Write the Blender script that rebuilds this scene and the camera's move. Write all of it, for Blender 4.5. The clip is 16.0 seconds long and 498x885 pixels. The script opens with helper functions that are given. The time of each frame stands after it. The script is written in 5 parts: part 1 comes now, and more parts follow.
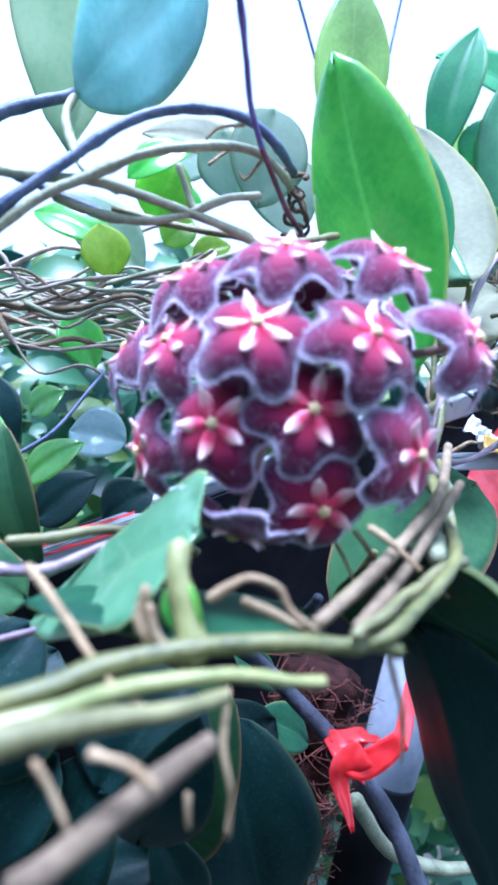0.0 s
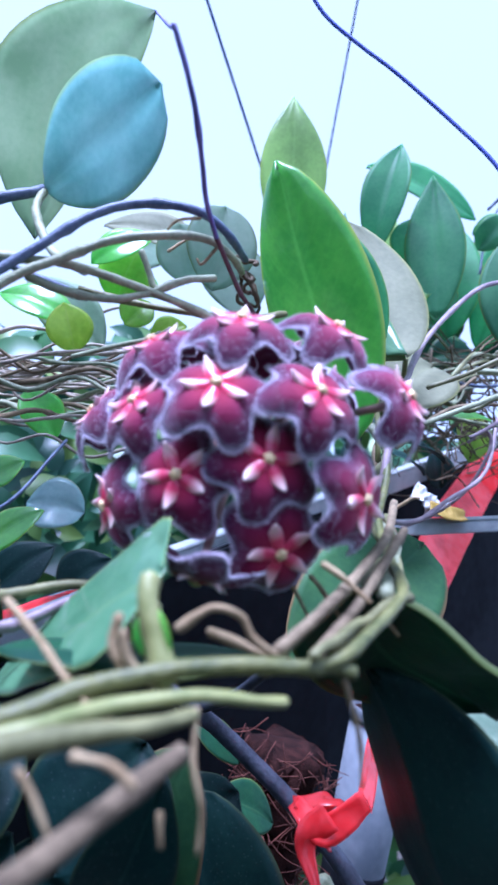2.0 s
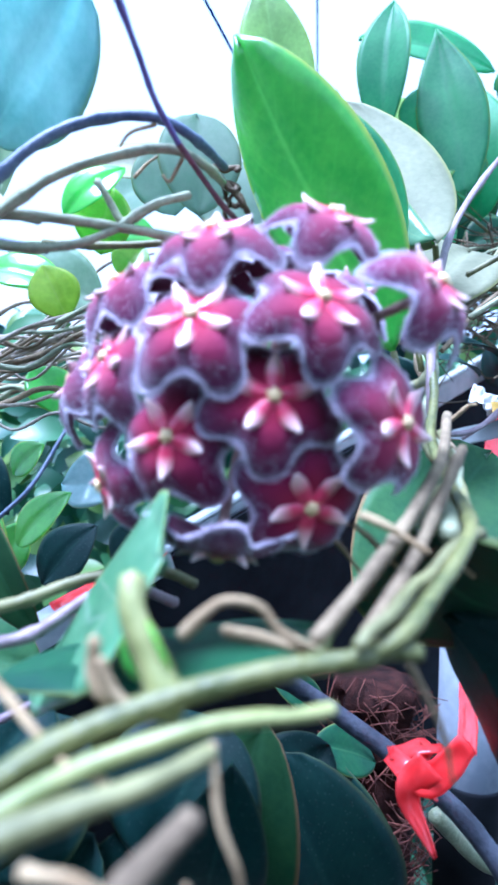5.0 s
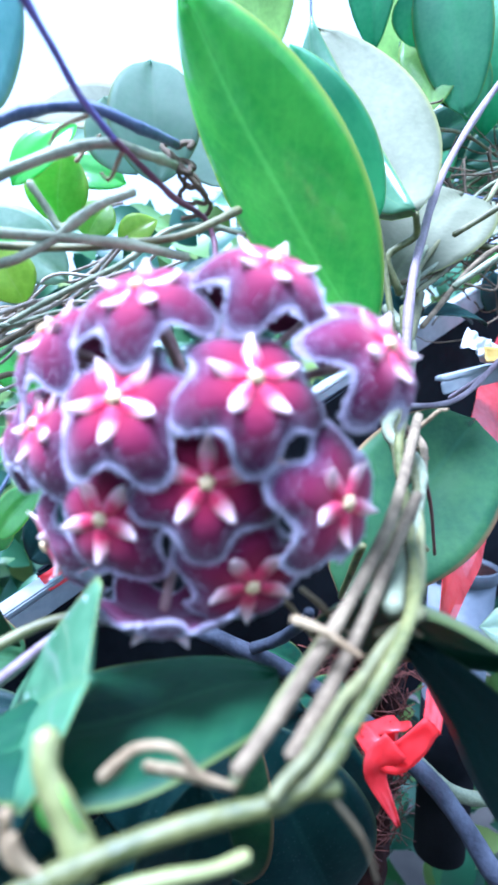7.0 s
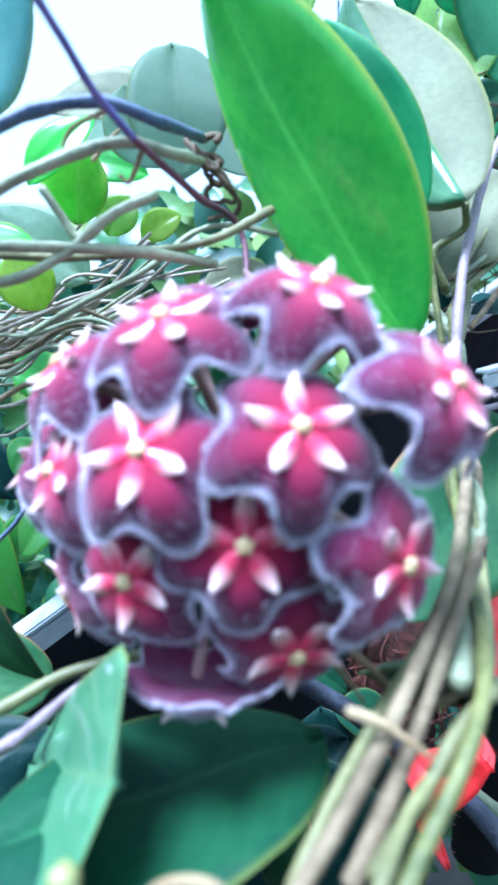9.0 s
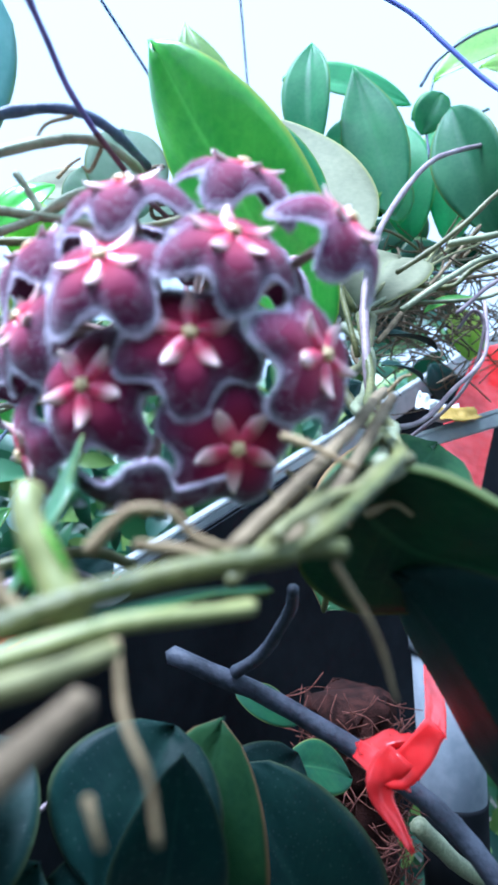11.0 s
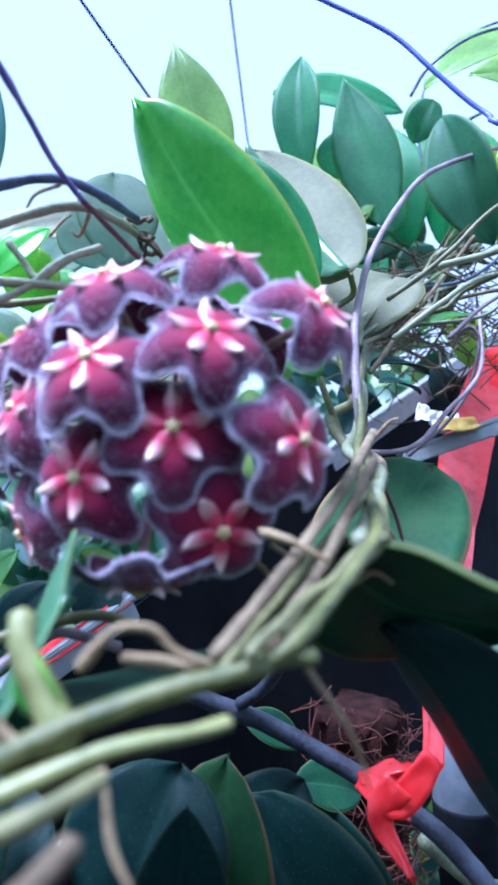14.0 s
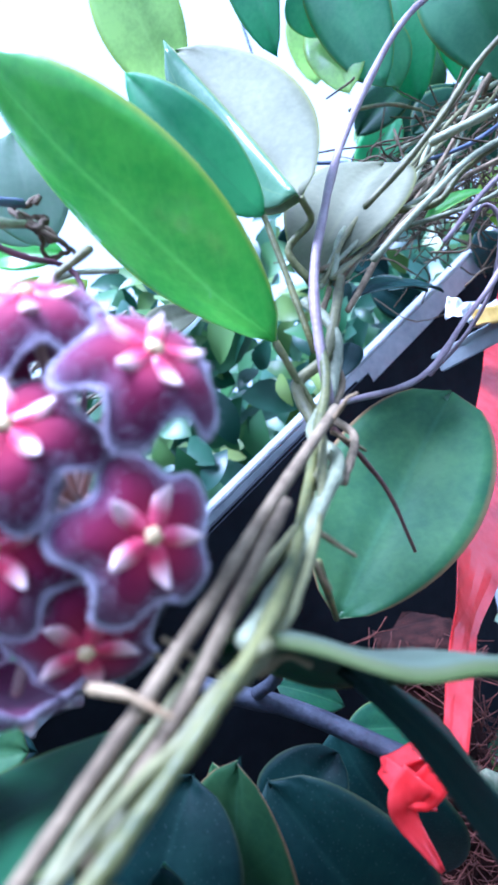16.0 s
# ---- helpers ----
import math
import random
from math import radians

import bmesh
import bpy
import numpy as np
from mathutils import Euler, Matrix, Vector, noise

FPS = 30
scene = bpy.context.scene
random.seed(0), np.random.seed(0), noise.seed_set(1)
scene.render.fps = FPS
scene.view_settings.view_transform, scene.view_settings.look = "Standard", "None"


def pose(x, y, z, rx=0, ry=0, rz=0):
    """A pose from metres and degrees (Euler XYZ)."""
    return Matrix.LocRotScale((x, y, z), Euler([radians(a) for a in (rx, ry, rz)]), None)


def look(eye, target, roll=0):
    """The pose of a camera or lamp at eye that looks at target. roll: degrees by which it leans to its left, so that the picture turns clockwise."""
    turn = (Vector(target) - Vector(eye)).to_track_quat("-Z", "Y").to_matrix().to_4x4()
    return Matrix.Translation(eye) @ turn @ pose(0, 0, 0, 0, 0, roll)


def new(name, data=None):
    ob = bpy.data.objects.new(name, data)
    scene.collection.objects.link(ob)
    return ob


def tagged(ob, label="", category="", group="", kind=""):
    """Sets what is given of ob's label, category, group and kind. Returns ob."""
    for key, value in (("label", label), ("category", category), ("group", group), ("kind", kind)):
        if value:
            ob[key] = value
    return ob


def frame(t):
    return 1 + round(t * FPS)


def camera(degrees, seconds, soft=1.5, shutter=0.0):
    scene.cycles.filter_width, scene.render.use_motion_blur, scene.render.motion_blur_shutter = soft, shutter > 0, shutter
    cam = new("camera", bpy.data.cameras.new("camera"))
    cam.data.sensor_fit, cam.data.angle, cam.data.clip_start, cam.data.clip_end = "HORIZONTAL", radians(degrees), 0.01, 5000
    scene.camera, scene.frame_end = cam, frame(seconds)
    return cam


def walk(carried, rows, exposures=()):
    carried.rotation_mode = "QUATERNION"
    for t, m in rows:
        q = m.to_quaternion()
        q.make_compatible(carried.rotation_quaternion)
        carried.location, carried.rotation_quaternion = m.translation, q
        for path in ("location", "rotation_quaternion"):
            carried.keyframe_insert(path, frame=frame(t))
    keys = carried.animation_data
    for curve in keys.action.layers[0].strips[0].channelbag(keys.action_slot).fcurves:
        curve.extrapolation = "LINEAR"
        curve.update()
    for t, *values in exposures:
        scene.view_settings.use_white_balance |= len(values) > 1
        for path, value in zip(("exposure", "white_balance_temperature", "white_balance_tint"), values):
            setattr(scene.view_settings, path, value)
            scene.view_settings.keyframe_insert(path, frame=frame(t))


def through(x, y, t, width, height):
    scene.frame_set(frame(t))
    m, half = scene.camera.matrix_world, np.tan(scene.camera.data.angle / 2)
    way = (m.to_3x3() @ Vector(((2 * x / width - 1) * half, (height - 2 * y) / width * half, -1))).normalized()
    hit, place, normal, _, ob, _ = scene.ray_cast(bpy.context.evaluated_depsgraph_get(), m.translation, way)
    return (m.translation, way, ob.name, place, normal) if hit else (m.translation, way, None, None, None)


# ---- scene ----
cam = camera(46.8, 16.0, soft=3.0)
# a phone's small aperture, focused just behind the flowers
cam.data.dof.use_dof, cam.data.dof.focus_distance, cam.data.dof.aperture_fstop = True, 0.235, 23.0
PATH = [
    (0, (0.00800, 0.00930, 1.30571), (-0.0077, 2.0091, 1.3290), 15.70),
    (0.5, (0.00591, 0.00813, 1.30331), (0.0068, 2.0033, 1.4428), 15.94),
    (1, (0.00808, 0.00511, 1.30111), (-0.0114, 1.9950, 1.5011), 14.91),
    (1.5, (0.00885, 0.00563, 1.30060), (-0.0051, 1.9907, 1.5438), 14.46),
    (2, (0.00846, -0.00023, 1.29896), (0.0728, 1.9711, 1.6301), 14.48),
    (2.5, (0.00659, 0.00471, 1.29730), (0.0926, 1.9735, 1.6383), 14.59),
    (3, (0.00761, -0.00158, 1.29339), (0.3199, 1.9094, 1.7942), 10.89),
    (3.5, (0.01444, 0.01487, 1.29318), (0.0746, 1.9840, 1.6378), 9.53),
    (4, (0.01681, 0.01599, 1.29381), (-0.0192, 1.9944, 1.5848), 6.70),
    (6.5, (0.02091, 0.03225, 1.32863), (-0.0538, 2.0177, 1.0997), 2.12),
    (7, (0.02707, 0.02821, 1.33309), (-0.0587, 2.0125, 1.0983), 2.28),
    (7.5, (0.02823, 0.03288, 1.33227), (-0.1843, 1.9988, 1.0322), 1.23),
    (8, (0.01700, 0.03904, 1.34140), (-0.1840, 2.0040, 1.0276), 2.21),
    (8.5, (0.02260, 0.03988, 1.34447), (-0.2021, 2.0009, 1.0218), 0.78),
    (9, (0.02380, 0.04166, 1.34132), (-0.1508, 2.0116, 1.0430), 1.30),
    (9.5, (0.02459, 0.03516, 1.32222), (-0.1539, 2.0213, 1.1688), 2.26),
    (10, (0.02584, 0.03261, 1.30266), (-0.0840, 2.0295, 1.3259), 1.37),
    (12.5, (0.01805, 0.01669, 1.28231), (0.1398, 1.9623, 1.7294), 0.30),
    (13, (0.01564, 0.01579, 1.28413), (0.1309, 1.9551, 1.7593), 0.97),
    (13.5, (0.01984, 0.01740, 1.29274), (0.0578, 1.9922, 1.6070), 0.48),
    (14, (0.02961, 0.01983, 1.30148), (0.0304, 2.0054, 1.5412), -2.22),
    (14.5, (0.03738, 0.02856, 1.31240), (-0.0686, 2.0217, 1.4403), -4.08),
    (15, (0.04873, 0.03083, 1.32002), (-0.2108, 2.0139, 1.3234), -5.63),
    (15.5, (0.05943, 0.03274, 1.32511), (-0.2645, 2.0060, 1.2882), -8.88),
    (16, (0.06747, 0.04363, 1.32749), (-0.2611, 2.0135, 1.2201), -12.34),
]
# the lens opens and closes, and its white point drifts, as more or less sky comes into view: seconds, stops, kelvin, tint
LIGHT = [(0, 1.07, 4450, 26), (1, 0.82, 4500, 31), (2, 0.6, 4520, 33), (2.5, 0.28, 4650, 15), (3, 0.29, 4800, 12), (3.5, 0.08, 4550, 11), (4, 0.62, 4400, 22), (6.5, 1.3, 4360, 22), (7.5, 1.25, 4400, 21), (8.5, 1.07, 4500, 10),
         (9.5, 1.22, 4270, 13), (10, 1.3, 4350, 16), (12.5, 0.32, 4800, 9), (13.5, 0.36, 4550, 15), (14, 0.68, 4420, 25), (15, 0.85, 4330, 25), (16, 1.14, 4350, 29)]
walk(cam, [(t, look(eye, target, roll)) for t, eye, target, roll in PATH], LIGHT)

# ---- world, sun ----
SUN_UP, SUN_TURN = radians(70), radians(-125)
world = bpy.data.worlds.new("overcast_sky")
world.use_nodes = True
scene.world = world
wn, wl = world.node_tree.nodes, world.node_tree.links
sky = wn.new("ShaderNodeTexSky")
sky.sky_type, sky.sun_disc = "NISHITA", False
sky.sun_elevation, sky.sun_rotation = SUN_UP, SUN_TURN
sky.dust_density, sky.air_density = 4.0, 1.0
veil = wn.new("ShaderNodeMix")
veil.data_type = "RGBA"
veil.inputs["Factor"].default_value = 0.8
veil.inputs["B"].default_value = (7.3, 8.1, 7.75, 1)
wl.new(sky.outputs["Color"], veil.inputs["A"])
wl.new(veil.outputs["Result"], wn["Background"].inputs["Color"])
wn["Background"].inputs["Strength"].default_value = 0.105
sun = new("sun", bpy.data.lights.new("sun", "SUN"))
sun.data.energy, sun.data.angle, sun.data.color = 6.3, radians(24), (1.0, 0.95, 0.87)
sun.matrix_world = look((math.sin(SUN_TURN) * 5, math.cos(SUN_TURN) * 5, 1.3 + 5 * math.tan(SUN_UP)), (0, 0.1, 1.3))


# ---- materials ----
def ramp(nodes, stops):
    node = nodes.new("ShaderNodeValToRGB")
    el = node.color_ramp.elements
    el[0].position, el[0].color = stops[0][0], (*stops[0][1], 1)
    el[1].position, el[1].color = stops[-1][0], (*stops[-1][1], 1)
    for at, col in stops[1:-1]:
        e = el.new(at)
        e.color = (*col, 1)
    return node


def surface(name, dark, light, scale, rough=0.5, bump=0.2, detail_scale=None, stretch=(1, 1, 1), metal=0.0, spec=0.5, sheen=0.0, through=0.0, vary=0.12, coat=0.0):
    """A noisy two-scale material: broad stains between dark and light, fine grain in the relief. through: share of light that passes."""
    m = bpy.data.materials.new(name)
    m.use_nodes = True
    n, l = m.node_tree.nodes, m.node_tree.links
    bsdf = n["Principled BSDF"]
    tc = n.new("ShaderNodeTexCoord")
    mp = n.new("ShaderNodeMapping")
    mp.inputs["Scale"].default_value = stretch
    l.new(tc.outputs["Object"], mp.inputs["Vector"])
    big = n.new("ShaderNodeTexNoise")
    big.inputs["Scale"].default_value, big.inputs["Detail"].default_value = scale, 4
    fine = n.new("ShaderNodeTexNoise")
    fine.inputs["Scale"].default_value, fine.inputs["Detail"].default_value = detail_scale or scale * 7, 5
    for t in (big, fine):
        l.new(mp.outputs["Vector"], t.inputs["Vector"])
    add = n.new("ShaderNodeMath")
    add.operation = "MULTIPLY_ADD"
    add.inputs[1].default_value, add.inputs[2].default_value = 0.45, -0.22
    l.new(fine.outputs["Fac"], add.inputs[0])
    tot = n.new("ShaderNodeMath")
    l.new(big.outputs["Fac"], tot.inputs[0])
    l.new(add.outputs[0], tot.inputs[1])
    col = ramp(n, [(0.32, dark), (0.68, light)])
    l.new(tot.outputs[0], col.inputs["Fac"])
    info = n.new("ShaderNodeObjectInfo")
    hue = n.new("ShaderNodeHueSaturation")
    span = n.new("ShaderNodeMapRange")
    span.inputs["To Min"].default_value, span.inputs["To Max"].default_value = 1 - vary, 1 + vary
    l.new(info.outputs["Random"], span.inputs["Value"])
    l.new(span.outputs["Result"], hue.inputs["Value"])
    l.new(col.outputs["Color"], hue.inputs["Color"])
    l.new(hue.outputs["Color"], bsdf.inputs["Base Color"])
    bsdf.inputs["Roughness"].default_value, bsdf.inputs["Metallic"].default_value = rough, metal
    bsdf.inputs["Specular IOR Level"].default_value = spec
    bsdf.inputs["Sheen Weight"].default_value = sheen
    bsdf.inputs["Coat Weight"].default_value = coat
    bp = n.new("ShaderNodeBump")
    bp.inputs["Strength"].default_value, bp.inputs["Distance"].default_value = bump, 0.0006
    l.new(fine.outputs["Fac"], bp.inputs["Height"])
    l.new(bp.outputs["Normal"], bsdf.inputs["Normal"])
    if through:
        tl = n.new("ShaderNodeBsdfTranslucent")
        lit = n.new("ShaderNodeHueSaturation")
        lit.name, lit.inputs["Value"].default_value = "inner_light", 1.0
        l.new(hue.outputs["Color"], lit.inputs["Color"])
        l.new(lit.outputs["Color"], tl.inputs["Color"])
        mix = n.new("ShaderNodeMixShader")
        mix.inputs["Fac"].default_value = through
        l.new(bsdf.outputs["BSDF"], mix.inputs[1])
        l.new(tl.outputs["BSDF"], mix.inputs[2])
        l.new(mix.outputs["Shader"], n["Material Output"].inputs["Surface"])
    return m


def blade_material(name, dark, light, rib, rough=0.32, through=0.25, spots=0.0, yellow=(0.35, 0.36, 0.06), rim=0.5, clear=1.0, coat=0.0):
    """Leaf skin: blotches, a paler midrib and faint side veins from the leaf's own UV (across, along), a thin yellow edge."""
    m = surface(name, dark, light, 45, rough=rough, bump=0.25, detail_scale=420, through=through, vary=0.16, coat=coat)
    n, l = m.node_tree.nodes, m.node_tree.links
    bsdf = n["Principled BSDF"]
    hue = next(k for k in n if k.bl_idname == "ShaderNodeHueSaturation")
    uv = n.new("ShaderNodeUVMap")
    uv.uv_map = "leaf"
    sep = n.new("ShaderNodeSeparateXYZ")
    l.new(uv.outputs["UV"], sep.inputs["Vector"])
    off = n.new("ShaderNodeMath")
    off.operation = "SUBTRACT"
    off.inputs[1].default_value = 0.5
    l.new(sep.outputs["X"], off.inputs[0])
    dist = n.new("ShaderNodeMath")
    dist.operation = "ABSOLUTE"
    l.new(off.outputs[0], dist.inputs[0])
    line = ramp(n, [(0.008, (1, 1, 1)), (0.03, (0, 0, 0))])
    l.new(dist.outputs[0], line.inputs["Fac"])
    # side veins: waves that lean towards the tip
    vein = n.new("ShaderNodeMath")
    vein.operation = "MULTIPLY_ADD"
    vein.inputs[1].default_value = -0.55
    l.new(dist.outputs[0], vein.inputs[0])
    l.new(sep.outputs["Y"], vein.inputs[2])
    wave = n.new("ShaderNodeMath")
    wave.operation = "SINE"
    fast = n.new("ShaderNodeMath")
    fast.operation = "MULTIPLY"
    fast.inputs[1].default_value = 62.0
    l.new(vein.outputs[0], fast.inputs[0])
    l.new(fast.outputs[0], wave.inputs[0])
    vr = ramp(n, [(0.86, (0, 0, 0)), (1.0, (0.22, 0.22, 0.22))])
    l.new(wave.outputs[0], vr.inputs["Fac"])
    both = n.new("ShaderNodeMix")
    both.data_type, both.blend_type = "RGBA", "ADD"
    both.inputs["Factor"].default_value = 1.0
    l.new(line.outputs["Color"], both.inputs["A"])
    l.new(vr.outputs["Color"], both.inputs["B"])
    half = n.new("ShaderNodeMath")
    half.operation = "MULTIPLY"
    half.inputs[1].default_value = 0.28
    l.new(both.outputs["Result"], half.inputs[0])
    mix = n.new("ShaderNodeMix")
    mix.data_type = "RGBA"
    mix.inputs["B"].default_value = (*rib, 1)
    l.new(half.outputs[0], mix.inputs["Factor"])
    l.new(hue.outputs["Color"], mix.inputs["A"])
    edge = ramp(n, [(0.465, (0, 0, 0)), (0.497, (rim, rim, rim))])
    l.new(dist.outputs[0], edge.inputs["Fac"])
    last = n.new("ShaderNodeMix")
    last.data_type = "RGBA"
    last.inputs["B"].default_value = (*yellow, 1)
    l.new(edge.outputs["Color"], last.inputs["Factor"])
    l.new(mix.outputs["Result"], last.inputs["A"])
    out = last
    if spots:
        tc = next(k for k in n if k.bl_idname == "ShaderNodeTexCoord")
        vo = n.new("ShaderNodeTexVoronoi")
        vo.inputs["Scale"].default_value = 620
        l.new(tc.outputs["Object"], vo.inputs["Vector"])
        dot = ramp(n, [(0.10, (spots, spots, spots)), (0.22, (0, 0, 0))])
        l.new(vo.outputs["Distance"], dot.inputs["Fac"])
        out = n.new("ShaderNodeMix")
        out.data_type = "RGBA"
        out.inputs["B"].default_value = (0.42, 0.52, 0.48, 1)
        l.new(dot.outputs["Color"], out.inputs["Factor"])
        l.new(last.outputs["Result"], out.inputs["A"])
    l.new(out.outputs["Result"], bsdf.inputs["Base Color"])
    # light that passes through comes out brighter and yellower than the skin
    n["inner_light"].inputs["Value"].default_value = clear
    l.new(out.outputs["Result"], n["inner_light"].inputs["Color"])
    return m


LEAF = blade_material("leaf_green", (0.105, 0.320, 0.050), (0.165, 0.410, 0.062), (0.21, 0.44, 0.10), rough=0.34, through=0.58, clear=3.1, coat=1.0, rim=0.8)
# bluer copy of the leaf green; haze over far leaves is in the colour
LEAF_HAZE = blade_material("leaf_haze_green", (0.070, 0.240, 0.110), (0.110, 0.310, 0.140), (0.09, 0.24, 0.12), rough=0.55, through=0.55, clear=2.3)
# near-black copy of the leaf green; deep shade is painted into it
LEAF_DEEP_SHADE = blade_material("leaf_deep_shade", (0.006, 0.024, 0.022), (0.011, 0.038, 0.030), (0.025, 0.065, 0.05), rough=0.52, through=0.04, spots=0.05, rim=0.1)
LEAF_MID = blade_material("leaf_mid_green", (0.030, 0.092, 0.036), (0.055, 0.135, 0.044), (0.07, 0.17, 0.08), rough=0.55, through=0.16, clear=1.3, rim=0.7, yellow=(0.36, 0.17, 0.08))
# dimmer leaf green for leaves below others; colour carries the shade
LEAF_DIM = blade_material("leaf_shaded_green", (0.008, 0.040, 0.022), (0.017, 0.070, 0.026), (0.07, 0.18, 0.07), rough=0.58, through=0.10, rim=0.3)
YOUNG = blade_material("leaf_young_green", (0.070, 0.180, 0.080), (0.120, 0.240, 0.118), (0.22, 0.33, 0.12), rough=0.45, through=0.15, coat=0.4)
LEAF_LIME = blade_material("leaf_yellow_green", (0.24, 0.35, 0.035), (0.37, 0.46, 0.065), (0.40, 0.46, 0.14), through=0.55, clear=2.2)
LEAF_OLIVE = blade_material("leaf_olive", (0.24, 0.31, 0.14), (0.34, 0.42, 0.19), (0.30, 0.37, 0.18), through=0.7, clear=3.0)
UNDER = blade_material("leaf_underside", (0.22, 0.32, 0.21), (0.32, 0.41, 0.29), (0.38, 0.44, 0.31), rough=0.5, through=0.45, clear=2.1)
UNDER_PALE = blade_material("leaf_pale_underside", (0.17, 0.18, 0.095), (0.25, 0.255, 0.14), (0.24, 0.26, 0.12), rough=0.75, through=0.15)
UNDER_SKY = blade_material("leaf_thin_skylit", (0.42, 0.54, 0.36), (0.54, 0.63, 0.46), (0.52, 0.60, 0.42), rough=0.6, through=0.8, clear=0.92)
UNDER_BLUE = blade_material("leaf_bluish_underside", (0.27, 0.42, 0.40), (0.38, 0.51, 0.49), (0.36, 0.49, 0.46), rough=0.45, through=0.65, clear=1.9, coat=0.5)
STEM_GREEN = surface("stem_green", (0.062, 0.075, 0.015), (0.185, 0.180, 0.050), 120, rough=0.5, bump=0.6)
SHOOT_SKIN = surface("shoot_yellow_green", (0.14, 0.16, 0.042), (0.27, 0.27, 0.092), 110, rough=0.42, bump=0.2)
STEM_PALE = surface("stem_pale_green", (0.085, 0.085, 0.026), (0.21, 0.20, 0.075), 80, rough=0.55, bump=0.3)
STEM_TAN = surface("stem_tan", (0.115, 0.082, 0.042), (0.27, 0.205, 0.112), 150, rough=0.85, bump=0.6, stretch=(1, 1, 1))
STEM_STRAW = surface("stem_straw", (0.24, 0.19, 0.13), (0.46, 0.40, 0.31), 140, rough=0.8, bump=0.5)
STEM_BROWN = surface("stem_brown", (0.058, 0.040, 0.020), (0.15, 0.110, 0.060), 130, rough=0.9, bump=0.7)
STEM_MAROON = surface("stem_maroon", (0.085, 0.030, 0.024), (0.18, 0.075, 0.055), 150, rough=0.6, bump=0.5)
STEM_GREY = surface("stem_grey", (0.18, 0.20, 0.11), (0.36, 0.38, 0.22), 110, rough=0.55, bump=0.5)
STEM_DARK = surface("stem_dark_purple", (0.055, 0.080, 0.140), (0.15, 0.18, 0.25), 110, rough=0.55, bump=0.4)
STEM_RED = surface("stem_dark_red", (0.085, 0.028, 0.045), (0.18, 0.075, 0.095), 130, rough=0.5, bump=0.4)
STEM_VIOLET = surface("stem_violet", (0.11, 0.095, 0.30), (0.21, 0.18, 0.46), 130, rough=0.45, bump=0.3)
STEM_MAUVE = surface("stem_mauve", (0.20, 0.14, 0.16), (0.34, 0.27, 0.28), 110, rough=0.5, bump=0.4)
ROOT = surface("aerial_root", (0.21, 0.140, 0.062), (0.40, 0.30, 0.155), 160, rough=0.8, bump=0.8)
BARK = surface("bark_blue_grey", (0.020, 0.023, 0.034), (0.065, 0.072, 0.095), 90, rough=0.6, bump=0.7)
CABLE = surface("cable_blue_purple", (0.08, 0.10, 0.48), (0.13, 0.16, 0.62), 60, rough=0.5, bump=0.0)
WIRE = surface("wire_dark", (0.004, 0.022, 0.10), (0.010, 0.04, 0.15), 60, rough=0.8, spec=0.1, bump=0.1)
RIBBON = surface("red_plastic_ribbon", (0.62, 0.03, 0.03), (0.84, 0.10, 0.10), 40, rough=0.2, bump=0.3, detail_scale=140, through=0.45, coat=0.5)
RIBBON.node_tree.nodes["inner_light"].inputs["Value"].default_value = 2.0
RAIL = surface("painted_rail", (0.25, 0.28, 0.28), (0.42, 0.44, 0.43), 25, rough=0.55, bump=0.2)
# near-black for the pot and for panels that stand in for shade
GAP_AND_POT_BLACK = surface("gap_and_pot_black", (0.005, 0.006, 0.008), (0.013, 0.015, 0.018), 14, rough=0.9, spec=0.12, bump=0.5)
COIR = surface("coir", (0.012, 0.005, 0.004), (0.042, 0.015, 0.011), 130, rough=0.95, spec=0.15, bump=1.0)
GROUND = surface("soil", (0.02, 0.018, 0.015), (0.055, 0.05, 0.04), 3.0, rough=0.95, bump=0.8)
POT = surface("grey_plastic_pot", (0.10, 0.12, 0.14), (0.19, 0.21, 0.23), 20, rough=0.6, bump=0.1)
PAPER = surface("white_paper", (0.60, 0.62, 0.62), (0.80, 0.80, 0.78), 60, rough=0.7, bump=0.3)
OCHRE = surface("ochre_print", (0.42, 0.27, 0.03), (0.58, 0.38, 0.06), 60, rough=0.6, bump=0.2)
for skin in (LEAF_DEEP_SHADE, LEAF_MID, LEAF_DIM, YOUNG):
    skin.node_tree.nodes["Principled BSDF"].inputs["Specular IOR Level"].default_value = 0.18


# ---- shapes ----
def part(name, bm, material, parent=None, label="", smooth=True):
    me = bpy.data.meshes.new(name)
    bm.to_mesh(me)
    bm.free()
    for m in material if isinstance(material, (list, tuple)) else (material,):
        me.materials.append(m)
    if smooth:
        me.polygons.foreach_set("use_smooth", [True] * len(me.polygons))
    ob = new(name, me)
    if parent:
        ob.parent = parent
    if label:
        tagged(ob, label)
    return ob


def thing(name, label, category, group="", kind=""):
    return tagged(new(name), label, category, group, kind)


def spline(points, steps=6):
    p = [Vector(q) for q in points]
    p = [2 * p[0] - p[1], *p, 2 * p[-1] - p[-2]]
    out = []
    for i in range(1, len(p) - 2):
        a, b, c, d = p[i - 1:i + 3]
        for k in range(steps):
            t = k / steps
            out.append(0.5 * (2 * b + (c - a) * t + (2 * a - 5 * b + 4 * c - d) * t * t + (3 * b - a - 3 * c + d) * t ** 3))
    return out + [p[-2]]


